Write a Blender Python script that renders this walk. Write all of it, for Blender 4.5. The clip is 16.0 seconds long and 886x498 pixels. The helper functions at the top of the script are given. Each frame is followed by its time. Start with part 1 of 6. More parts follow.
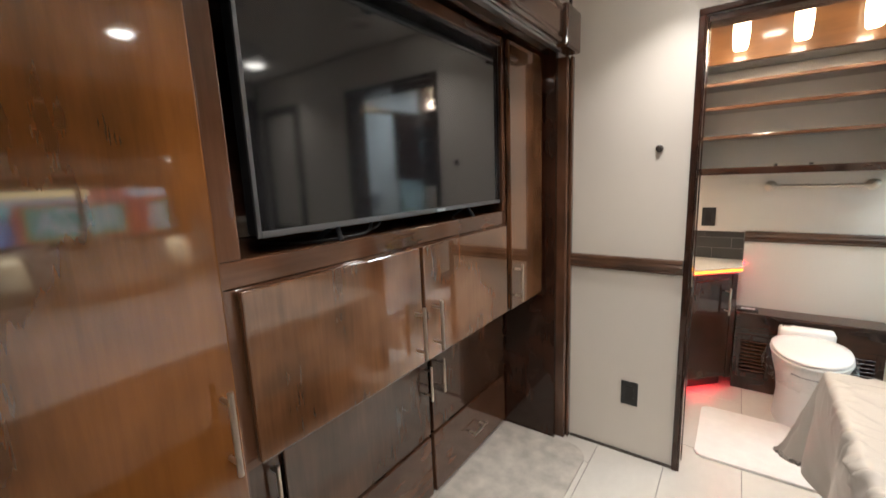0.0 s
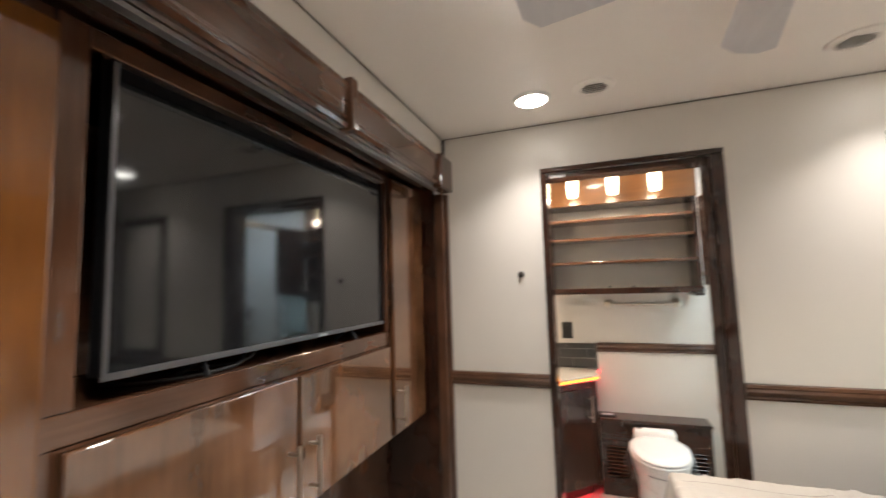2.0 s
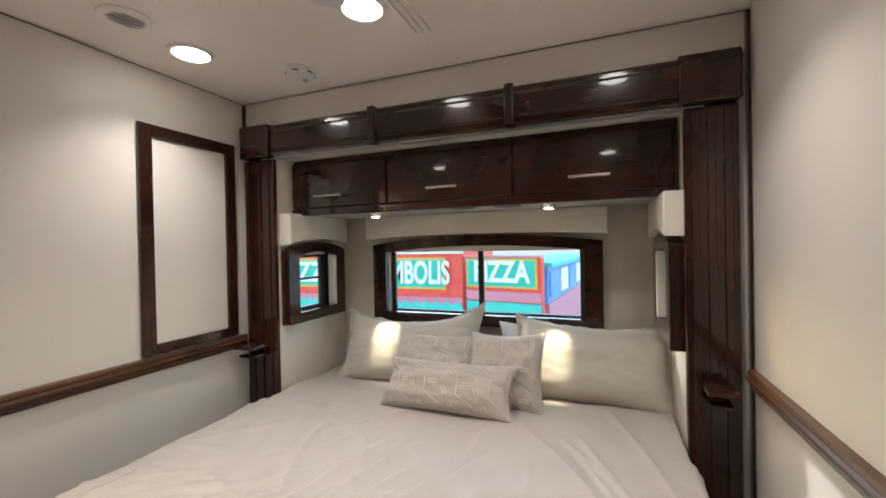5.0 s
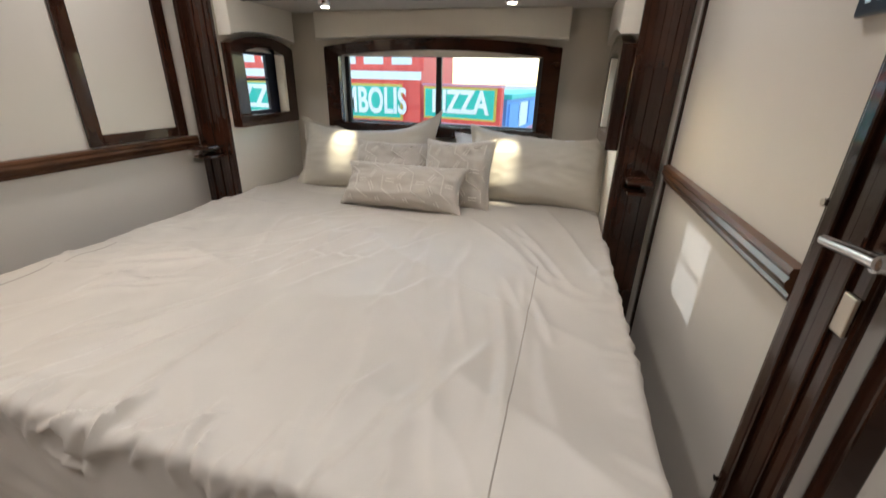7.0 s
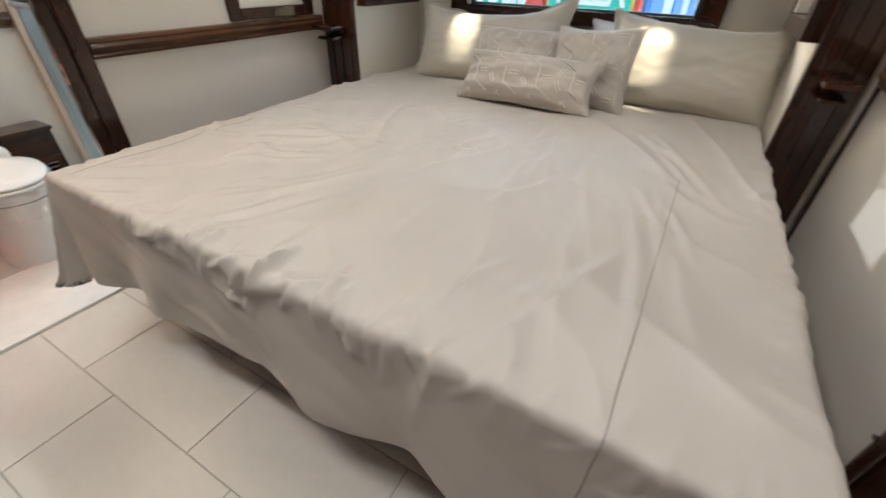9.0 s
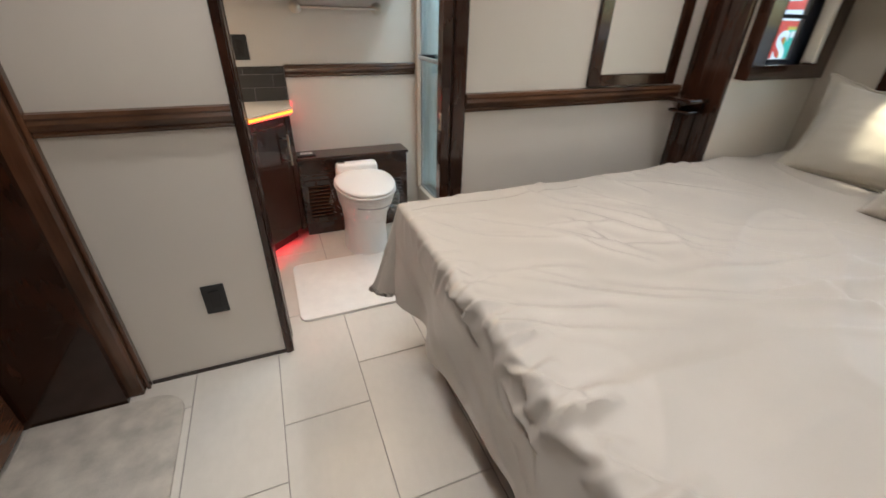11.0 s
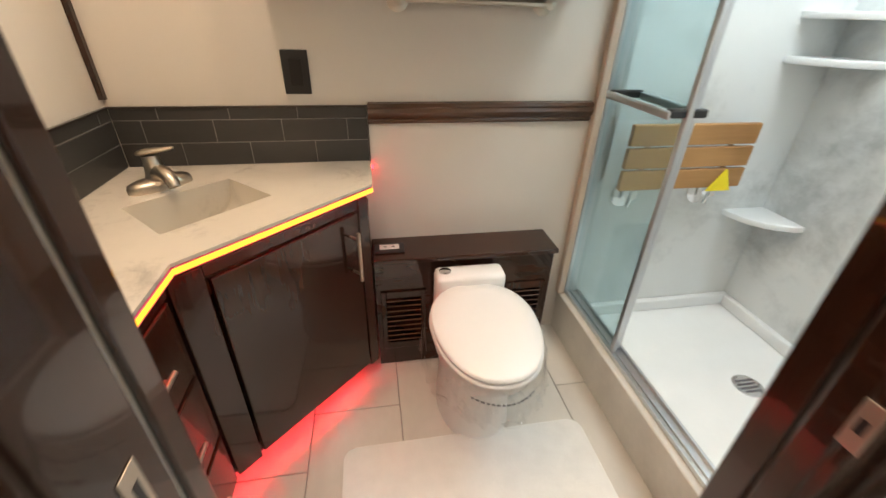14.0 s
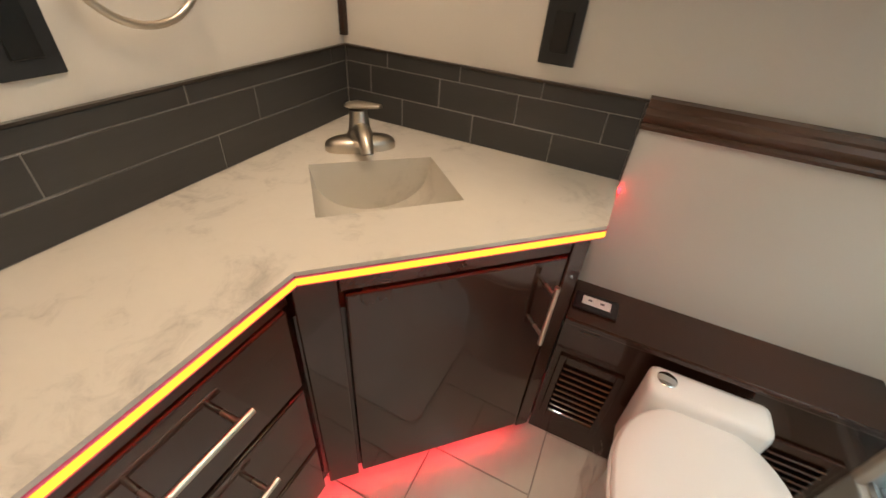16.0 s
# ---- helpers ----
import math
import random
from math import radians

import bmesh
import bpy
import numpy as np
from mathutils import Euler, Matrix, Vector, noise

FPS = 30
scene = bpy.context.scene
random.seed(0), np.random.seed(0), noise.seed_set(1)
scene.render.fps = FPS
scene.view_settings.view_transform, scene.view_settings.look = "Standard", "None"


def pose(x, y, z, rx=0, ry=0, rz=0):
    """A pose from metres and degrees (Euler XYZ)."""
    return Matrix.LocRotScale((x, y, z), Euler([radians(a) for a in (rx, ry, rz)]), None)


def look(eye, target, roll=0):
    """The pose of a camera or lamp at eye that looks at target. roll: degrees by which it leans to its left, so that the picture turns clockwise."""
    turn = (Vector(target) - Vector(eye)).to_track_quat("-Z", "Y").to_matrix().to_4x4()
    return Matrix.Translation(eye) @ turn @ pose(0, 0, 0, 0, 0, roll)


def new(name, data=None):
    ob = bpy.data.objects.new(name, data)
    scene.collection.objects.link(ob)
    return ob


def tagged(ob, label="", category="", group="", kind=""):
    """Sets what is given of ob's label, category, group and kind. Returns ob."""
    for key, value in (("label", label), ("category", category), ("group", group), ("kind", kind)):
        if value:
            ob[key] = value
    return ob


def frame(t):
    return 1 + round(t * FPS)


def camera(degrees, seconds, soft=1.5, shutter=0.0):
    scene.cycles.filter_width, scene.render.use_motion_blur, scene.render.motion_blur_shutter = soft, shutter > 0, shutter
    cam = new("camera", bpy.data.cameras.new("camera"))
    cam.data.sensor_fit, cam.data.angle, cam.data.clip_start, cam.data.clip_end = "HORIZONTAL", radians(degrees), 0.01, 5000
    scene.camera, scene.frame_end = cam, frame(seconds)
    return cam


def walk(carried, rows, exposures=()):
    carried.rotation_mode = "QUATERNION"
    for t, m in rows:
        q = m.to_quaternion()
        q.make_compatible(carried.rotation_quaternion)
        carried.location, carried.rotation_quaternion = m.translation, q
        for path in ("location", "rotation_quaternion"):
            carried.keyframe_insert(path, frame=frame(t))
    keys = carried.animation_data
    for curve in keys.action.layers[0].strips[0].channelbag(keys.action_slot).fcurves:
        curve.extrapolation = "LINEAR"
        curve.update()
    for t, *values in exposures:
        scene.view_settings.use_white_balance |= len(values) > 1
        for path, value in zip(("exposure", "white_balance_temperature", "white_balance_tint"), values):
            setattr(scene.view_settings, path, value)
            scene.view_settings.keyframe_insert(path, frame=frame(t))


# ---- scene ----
cam = camera(94.9, 16.0, shutter=0.4)
PATH = [
    (0, (0.215, 0.143, 1.331), (-0.947, 1.734, 0.989), -2.3),
    (0.5, (0.231, 0.122, 1.355), (-0.939, 1.738, 1.21), -2.7),
    (1, (0.24, 0.108, 1.363), (-0.896, 1.754, 1.367), -2.8),
    (1.5, (0.247, 0.099, 1.367), (-0.81, 1.795, 1.468), -2.6),
    (2, (0.246, 0.103, 1.377), (-0.426, 1.978, 1.553), -1.7),
    (2.5, (0.22, 0.144, 1.382), (0.183, 2.132, 1.599), -0.5),
    (3, (0.178, 0.178, 1.376), (0.75, 2.08, 1.61), -0.0),
    (3.5, (0.206, 0.255, 1.375), (1.316, 1.903, 1.601), -0.3),
    (4, (0.262, 0.359, 1.386), (1.777, 1.652, 1.573), -0.4),
    (4.5, (0.309, 0.357, 1.388), (2.072, 1.294, 1.513), -0.4),
    (4.7, (0.29, 0.351, 1.39), (2.113, 1.169, 1.481), -0.4),
    (6.8, (0.124, 0.308, 1.254), (1.944, 0.794, 0.582), 1.5),
    (7, (0.133, 0.301, 1.234), (1.918, 0.781, 0.472), 1.5),
    (7.5, (0.134, 0.301, 1.195), (1.841, 0.764, 0.261), 1.6),
    (8, (0.137, 0.297, 1.168), (1.766, 0.79, 0.119), 2.0),
    (8.5, (0.137, 0.309, 1.153), (1.687, 0.919, 0.046), 1.9),
    (9, (0.122, 0.382, 1.167), (1.558, 1.176, 0.023), 1.6),
    (9.5, (0.131, 0.445, 1.167), (1.411, 1.469, 0.023), 1.7),
    (10, (0.147, 0.507, 1.175), (1.191, 1.798, 0.061), 0.9),
    (10.2, (0.148, 0.535, 1.181), (1.102, 1.906, 0.08), 0.9),
    (12.3, (0.162, 1.14, 1.202), (0.588, 2.89, 0.332), 1.4),
    (12.5, (0.183, 1.235, 1.207), (0.591, 2.992, 0.345), 0.9),
    (13, (0.254, 1.449, 1.206), (0.65, 3.2, 0.324), 0.8),
    (13.5, (0.279, 1.625, 1.185), (0.639, 3.364, 0.267), 1.0),
    (14, (0.268, 1.879, 1.191), (0.581, 3.575, 0.179), 1.7),
    (14.5, (0.247, 2.009, 1.169), (0.407, 3.695, 0.105), 2.5),
    (15, (0.206, 2.101, 1.164), (0.143, 3.757, 0.045), 3.4),
    (15.5, (0.218, 2.198, 1.156), (-0.152, 3.785, -0.003), 3.6),
    (16, (0.234, 2.28, 1.15), (-0.382, 3.758, -0.048), 5.0),
]
walk(cam, [(t, look(eye, target, roll)) for t, eye, target, roll in PATH], [(0, 2.92, 6400, 9), (1.6, 2.98, 6400, 9), (3, 2.78, 6350, 9), (4.5, 2.58, 6350, 9), (7, 2.4, 6250, 9), (9, 2.4, 6250, 9), (10, 2.25, 6300, 9), (12.5, 2.66, 6150, 9), (13.3, 2.62, 6250, 9), (13.7, 2.58, 6600, 9), (14.2, 2.5, 7000, 9), (15, 2.24, 7050, 10), (16, 2.27, 6900, 9)])

# ---- world, daylight and lamps ----
world = bpy.data.worlds.new("sky")
scene.world = world
world.use_nodes = True
wn = world.node_tree.nodes
wn.clear()
sky = wn.new("ShaderNodeTexSky")
sky.sky_type = "NISHITA"
sky.sun_disc = False
SUN_TO = Vector((-0.70, -1.96, -0.47)).normalized()
sky.sun_elevation = math.asin(-SUN_TO.z)
sky.sun_rotation = math.atan2(-SUN_TO.x, -SUN_TO.y)
sky_bg = wn.new("ShaderNodeBackground")
sky_bg.inputs["Strength"].default_value = 0.15
sky_out = wn.new("ShaderNodeOutputWorld")
world.node_tree.links.new(sky.outputs[0], sky_bg.inputs["Color"])
world.node_tree.links.new(sky_bg.outputs[0], sky_out.inputs["Surface"])
sun = new("sun", bpy.data.lights.new("sun", "SUN"))
sun.data.energy = 0.30
sun.data.angle = radians(0.6)
sun.data.color = (0.92, 0.97, 1.0)
sun.matrix_world = look((0, 0, 6), Vector((0, 0, 6)) + SUN_TO)

WARM = (1.0, 0.945, 0.905)
DOWNLIGHTS = [(0.06, 1.755), (1.34, 1.765), (1.343, 1.02), (0.06, 1.02), (0.06, 0.28), (1.343, 0.28)]
CEIL = 2.13
DOWN_POWER, VANITY_POWER, PUCK_POWER, BATH_POWER = 0.58, 0.29, 14.0, 0.50


def disc_lamp(name, at, size, power, colour, spread=180.0, target=None):
    lamp = new(name, bpy.data.lights.new(name, "AREA"))
    lamp.data.shape = "DISK"
    lamp.data.size = size
    lamp.data.energy = power
    lamp.data.color = colour
    lamp.data.spread = radians(spread)
    lamp.matrix_world = look(at, target or (at[0] + 1e-4, at[1], at[2] - 1))
    return lamp


for dx, dy in DOWNLIGHTS:
    disc_lamp("downlight_lamp", (dx, dy, CEIL - 0.021), 0.10, DOWN_POWER, WARM, 110.0)
for dy in (1.42, 0.555):
    lamp = new("reading_lamp", bpy.data.lights.new("reading_lamp", "SPOT"))
    lamp.data.energy = PUCK_POWER
    lamp.data.color = (1.0, 0.90, 0.66)
    lamp.data.spot_size = radians(18)
    lamp.data.spot_blend = 1.0
    lamp.data.shadow_soft_size = 0.015
    lamp.matrix_world = look((2.075, dy, 1.533), (2.160, dy, 0.878))
for dx, dy in ((0.32, 2.36),):
    disc_lamp("bath_lamp", (dx, dy, CEIL - 0.021), 0.10, BATH_POWER, (1.0, 0.82, 0.62))
# added lamp with a guessed place, for the warm glow on the walls
disc_lamp("added_sink_lamp", (-0.14, 2.70, CEIL - 0.021), 0.10, 0.86, (1.0, 0.775, 0.60))
for dx in (0.17, 0.41, 0.65):
    lamp = new("vanity_lamp", bpy.data.lights.new("vanity_lamp", "POINT"))
    lamp.data.energy = VANITY_POWER
    lamp.data.color = (1.0, 0.80, 0.62)
    lamp.data.shadow_soft_size = 0.03
    lamp.location = (dx, 2.80, 1.90)
disc_lamp("hall_lamp", (0.6, -1.0, CEIL - 0.016), 0.12, 0.8, WARM)
skylight = new("skylight_lamp", bpy.data.lights.new("skylight_lamp", "AREA"))
skylight.data.shape = "RECTANGLE"
skylight.data.size, skylight.data.size_y = 0.52, 0.54
skylight.data.energy = 2.6
skylight.data.color = (0.86, 0.95, 1.0)
skylight.matrix_world = look((1.425, 2.665, CEIL + 0.045), (1.4251, 2.665, 0))


# ---- materials ----
def nodes_of(name):
    m = bpy.data.materials.new(name)
    m.use_nodes = True
    nt = m.node_tree
    return m, nt.nodes, nt.links, nt.nodes["Principled BSDF"]


def ramp(nodes, stops):
    r = nodes.new("ShaderNodeValToRGB")
    els = r.color_ramp.elements
    while len(els) < len(stops):
        els.new(0.5)
    for e, (p, c) in zip(els, stops):
        e.position = p
        e.color = (*c, 1)
    return r


def surface(name, base, rough=0.5, metal=0.0, coat=0.0, vary=0.06, scale=8.0, fine=120.0, bump=0.0, stretch=(1, 1, 1), bump_far=0.002, specular=0.5, rough_vary=0.05, sheen=0.0, objects=0.0):
    """A plain material with mottling at two scales, uneven gloss and fine relief."""
    m, n, l, b = nodes_of(name)
    co = n.new("ShaderNodeTexCoord")
    mp = n.new("ShaderNodeMapping")
    mp.inputs["Scale"].default_value = stretch
    l.new(co.outputs["Object"], mp.inputs["Vector"])
    big = n.new("ShaderNodeTexNoise")
    big.inputs["Scale"].default_value = scale
    big.inputs["Detail"].default_value = 5
    l.new(mp.outputs[0], big.inputs["Vector"])
    small = n.new("ShaderNodeTexNoise")
    small.inputs["Scale"].default_value = fine
    small.inputs["Detail"].default_value = 3
    l.new(mp.outputs[0], small.inputs["Vector"])
    mix = n.new("ShaderNodeMath")
    mix.operation = "MULTIPLY_ADD"
    l.new(small.outputs["Fac"], mix.inputs[0])
    mix.inputs[1].default_value = 0.4
    l.new(big.outputs["Fac"], mix.inputs[2])
    lo = tuple(c * (1 - vary) for c in base)
    hi = tuple(min(1, c * (1 + vary)) for c in base)
    r = ramp(n, [(0.4, lo), (1.0, hi)])
    l.new(mix.outputs[0], r.inputs["Fac"])
    colour = r.outputs["Color"]
    if objects:
        info = n.new("ShaderNodeObjectInfo")
        hsv = n.new("ShaderNodeHueSaturation")
        rng = n.new("ShaderNodeMapRange")
        rng.inputs["To Min"].default_value = 1 - objects
        rng.inputs["To Max"].default_value = 1 + objects
        l.new(info.outputs["Random"], rng.inputs["Value"])
        l.new(rng.outputs[0], hsv.inputs["Value"])
        l.new(colour, hsv.inputs["Color"])
        colour = hsv.outputs["Color"]
    l.new(colour, b.inputs["Base Color"])
    rr = n.new("ShaderNodeMapRange")
    rr.inputs["To Min"].default_value = max(0.0, rough - rough_vary)
    rr.inputs["To Max"].default_value = min(1.0, rough + rough_vary)
    l.new(big.outputs["Fac"], rr.inputs["Value"])
    l.new(rr.outputs[0], b.inputs["Roughness"])
    b.inputs["Metallic"].default_value = metal
    b.inputs["Coat Weight"].default_value = coat
    b.inputs["Coat Roughness"].default_value = 0.06
    b.inputs["Specular IOR Level"].default_value = specular
    b.inputs["Sheen Weight"].default_value = sheen
    if bump:
        bp = n.new("ShaderNodeBump")
        bp.inputs["Strength"].default_value = bump
        bp.inputs["Distance"].default_value = bump_far
        l.new(mix.outputs[0], bp.inputs["Height"])
        l.new(bp.outputs[0], b.inputs["Normal"])
    return m


def wood(name, dark, light, axis, rough=0.18, coat=0.6, blotch=3.5, haze=0.05, gloss=1.8, streaks=0.15):
    """Lacquered wood whose grain runs along axis."""
    m, n, l, b = nodes_of(name)
    co = n.new("ShaderNodeTexCoord")
    mp = n.new("ShaderNodeMapping")
    sc = [8.0, 8.0, 8.0]
    sc["xyz".index(axis)] = 0.9
    mp.inputs["Scale"].default_value = sc
    l.new(co.outputs["Object"], mp.inputs["Vector"])
    grain = n.new("ShaderNodeTexNoise")
    grain.inputs["Scale"].default_value = 3.0
    grain.inputs["Detail"].default_value = 4
    grain.inputs["Roughness"].default_value = 0.65
    grain.inputs["Distortion"].default_value = 0.15
    l.new(mp.outputs[0], grain.inputs["Vector"])
    blot = n.new("ShaderNodeTexNoise")
    blot.inputs["Scale"].default_value = blotch
    blot.inputs["Detail"].default_value = 2.5
    l.new(co.outputs["Object"], blot.inputs["Vector"])
    add = n.new("ShaderNodeMath")
    add.operation = "MULTIPLY_ADD"
    l.new(blot.outputs["Fac"], add.inputs[0])
    add.inputs[1].default_value = 1.0
    half = n.new("ShaderNodeMath")
    half.operation = "MULTIPLY"
    half.inputs[1].default_value = 0.36
    l.new(grain.outputs["Fac"], half.inputs[0])
    l.new(half.outputs[0], add.inputs[2])
    mid = tuple((a + c) / 2 for a, c in zip(dark, light))
    # fine pores drawn out along the grain
    mp2 = n.new("ShaderNodeMapping")
    sc2 = [46.0, 46.0, 46.0]
    sc2["xyz".index(axis)] = 2.2
    mp2.inputs["Scale"].default_value = sc2
    l.new(co.outputs["Object"], mp2.inputs["Vector"])
    pores = n.new("ShaderNodeTexNoise")
    pores.inputs["Scale"].default_value = 3.0
    pores.inputs["Detail"].default_value = 3
    l.new(mp2.outputs[0], pores.inputs["Vector"])
    fine = n.new("ShaderNodeMath")
    fine.operation = "MULTIPLY_ADD"
    l.new(pores.outputs["Fac"], fine.inputs[0])
    fine.inputs[1].default_value = streaks
    l.new(add.outputs[0], fine.inputs[2])
    r = ramp(n, [(0.43 + streaks / 2, dark), (0.68 + streaks / 2, mid), (0.92 + streaks / 2, light)])
    l.new(fine.outputs[0], r.inputs["Fac"])
    l.new(r.outputs["Color"], b.inputs["Base Color"])
    b.inputs["Roughness"].default_value = rough
    b.inputs["Coat Weight"].default_value = coat
    b.inputs["Coat Roughness"].default_value = haze
    b.inputs["Coat IOR"].default_value = gloss
    b.inputs["Specular IOR Level"].default_value = 0.25
    return m


def marble(name, base, vein, scale, rough):
    """Cast stone with broken grey veins, clouds and fine specks."""
    m, n, l, b = nodes_of(name)
    co = n.new("ShaderNodeTexCoord")
    warp = n.new("ShaderNodeTexNoise")
    warp.inputs["Scale"].default_value = scale * 0.6
    warp.inputs["Detail"].default_value = 4
    l.new(co.outputs["Object"], warp.inputs["Vector"])
    mixv = n.new("ShaderNodeVectorMath")
    mixv.operation = "MULTIPLY_ADD"
    l.new(warp.outputs["Color"], mixv.inputs[0])
    mixv.inputs[1].default_value = (0.35, 0.35, 0.35)
    l.new(co.outputs["Object"], mixv.inputs[2])
    cloud = n.new("ShaderNodeTexNoise")
    cloud.inputs["Scale"].default_value = scale
    cloud.inputs["Detail"].default_value = 9
    cloud.inputs["Roughness"].default_value = 0.68
    l.new(mixv.outputs[0], cloud.inputs["Vector"])
    light = tuple(min(1, c * 1.05) for c in base)
    mid = tuple(c * 0.6 + v * 0.4 for c, v in zip(base, vein))
    r = ramp(n, [(0.30, vein), (0.39, mid), (0.47, base), (0.75, light)])
    l.new(cloud.outputs["Fac"], r.inputs["Fac"])
    l.new(r.outputs["Color"], b.inputs["Base Color"])
    b.inputs["Roughness"].default_value = rough
    return m


def glow(name, colour, strength):
    m, n, l, b = nodes_of(name)
    b.inputs["Base Color"].default_value = (*[min(0.9, c) for c in colour], 1)
    b.inputs["Emission Color"].default_value = (*colour, 1)
    b.inputs["Emission Strength"].default_value = strength
    b.inputs["Roughness"].default_value = 0.4
    return m


def glass_of(name, tint, shine_least=0.03, edge=0.8):
    m, n, l, b = nodes_of(name)
    n.remove(b)
    out = n["Material Output"]
    clear = n.new("ShaderNodeBsdfTransparent")
    clear.inputs["Color"].default_value = (*tint, 1)
    shine = n.new("ShaderNodeBsdfGlossy")
    shine.inputs["Roughness"].default_value = 0.02
    lw = n.new("ShaderNodeLayerWeight")
    lw.inputs["Blend"].default_value = 0.5
    pw = n.new("ShaderNodeMath")
    pw.operation = "POWER"
    pw.inputs[1].default_value = 4.0
    l.new(lw.outputs["Facing"], pw.inputs[0])
    fac = n.new("ShaderNodeMath")
    fac.operation = "MULTIPLY_ADD"
    fac.inputs[1].default_value = edge
    fac.inputs[2].default_value = shine_least
    l.new(pw.outputs[0], fac.inputs[0])
    mx = n.new("ShaderNodeMixShader")
    l.new(fac.outputs[0], mx.inputs["Fac"])
    l.new(clear.outputs[0], mx.inputs[1])
    l.new(shine.outputs[0], mx.inputs[2])
    l.new(mx.outputs[0], out.inputs["Surface"])
    return m


DARK, MID = (0.0095, 0.0036, 0.0022), (0.052, 0.0185, 0.0095)
wood_x = wood("dark_cherry_x", DARK, MID, "x", 0.22, 0.6, 4.0, 0.045, 1.5)
wood_y = wood("dark_cherry_y", DARK, MID, "y", 0.22, 0.6, 4.0, 0.045, 1.5)
wood_z = wood("dark_cherry_z", DARK, MID, "z", 0.22, 0.6, 4.0, 0.045, 1.5)
B0, B1 = (0.036, 0.015, 0.0078), (0.145, 0.064, 0.034)
brown_y = wood("brown_cherry_y", B0, B1, "y", 0.19, 0.7, 3.5, 0.05, 1.72)
brown_z = wood("brown_cherry_z", B0, B1, "z", 0.19, 0.7, 3.5, 0.05, 1.72)
door_wood = wood("cherry_door_z", (0.050, 0.020, 0.008), (0.22, 0.094, 0.040), "z", 0.18, 1.0, 5.0, 0.035, 1.9)
ward_wood = wood("wardrobe_wood", (0.050, 0.0175, 0.0042), (0.27, 0.095, 0.020), "z", 0.22, 1.0, 3.2, 0.05, 1.9, 0.05)
lamp_panel_wood = wood("lamp_panel_wood", (0.036, 0.014, 0.004), (0.125, 0.052, 0.014), "x", 0.35, 0.4, 3.2, 0.1, 1.5, 0.06)
rail_wood = wood("rail_wood_x", (0.026, 0.011, 0.005), (0.14, 0.062, 0.030), "x", 0.30, 0.45, 3.5, 0.16, 1.55)
wall_mat = surface("cream_wall_panel", (0.68, 0.63, 0.565), 0.48, vary=0.025, scale=1.6, fine=260, bump=0.10, bump_far=0.0005, rough_vary=0.08)
ceil_mat = surface("white_ceiling_vinyl", (0.84, 0.79, 0.735), 0.35, vary=0.03, scale=2.0, fine=220, bump=0.08, bump_far=0.0006)
slide_fabric = surface("slide_wall_fabric", (0.56, 0.505, 0.42), 0.7, vary=0.06, scale=5, fine=300, bump=0.15)
valance_mat = surface("cream_vinyl_valance", (0.74, 0.69, 0.60), 0.4, vary=0.03, scale=6, fine=200, bump=0.08)
linen = surface("beige_linen", (0.475, 0.435, 0.385), 0.44, vary=0.05, scale=7, fine=700, bump=0.22, bump_far=0.0012, sheen=0.04)
sham_mat = surface("beige_satin_sham", (0.50, 0.46, 0.385), 0.5, vary=0.05, scale=6, fine=700, bump=0.10, bump_far=0.0008, sheen=0.3)
cushion_mat = surface("champagne_cushion", (0.46, 0.415, 0.355), 0.55, vary=0.06, scale=9, fine=500, bump=0.15, bump_far=0.0008, sheen=0.3)
cushion_line = surface("cushion_raised_line", (0.56, 0.515, 0.45), 0.4, vary=0.04, sheen=0.3)
seam_mat = surface("seam_thread", (0.31, 0.275, 0.235), 0.8)
white_pillow = surface("white_pillowcase", (0.75, 0.77, 0.82), 0.7, vary=0.03, fine=400, bump=0.1)
tile_mat = surface("porcelain_floor_tile", (0.62, 0.58, 0.52), 0.22, vary=0.07, scale=4, fine=40, stretch=(1, 0.6, 1), objects=0.03)
grout_mat = surface("floor_grout", (0.33, 0.30, 0.27), 0.8, vary=0.08, fine=200)
carpet_mat = surface("grey_carpet", (0.50, 0.455, 0.395), 0.95, vary=0.30, scale=14, fine=420, bump=0.9, bump_far=0.006)
mat_mat = surface("white_bath_mat", (0.80, 0.78, 0.74), 0.95, vary=0.05, scale=20, fine=380, bump=0.8, bump_far=0.005)
black_plastic = surface("black_plastic", (0.015, 0.015, 0.016), 0.4, vary=0.1)
tv_frame_mat = surface("grey_tv_bezel", (0.16, 0.16, 0.17), 0.35, 0.7)
chrome = surface("chrome", (0.82, 0.82, 0.83), 0.08, 1.0, vary=0.02)
nickel = surface("brushed_nickel", (0.60, 0.54, 0.46), 0.32, 1.0, vary=0.04, stretch=(1, 1, 8))
alu = surface("brushed_aluminium", (0.60, 0.62, 0.64), 0.32, 1.0, vary=0.04)
stone = marble("ivory_marbled_counter", (0.66, 0.61, 0.54), (0.45, 0.41, 0.365), 8.0, 0.24)
slate = surface("charcoal_wall_tile", (0.044, 0.042, 0.040), 0.34, vary=0.16, scale=6, fine=60, stretch=(0.4, 0.4, 3), objects=0.10)
slate_grout = surface("light_tile_grout", (0.25, 0.24, 0.225), 0.8)
china = surface("white_china", (0.78, 0.77, 0.75), 0.34, coat=0.0, vary=0.01)
shower_wall_mat = marble("pale_marble_shower_panel", (0.72, 0.75, 0.75), (0.44, 0.47, 0.475), 2.1, 0.25)
pan_mat = surface("white_shower_pan", (0.80, 0.82, 0.82), 0.35, vary=0.03)
curb_mat = surface("stone_shower_curb", (0.60, 0.56, 0.50), 0.3, vary=0.10, scale=9, fine=60)
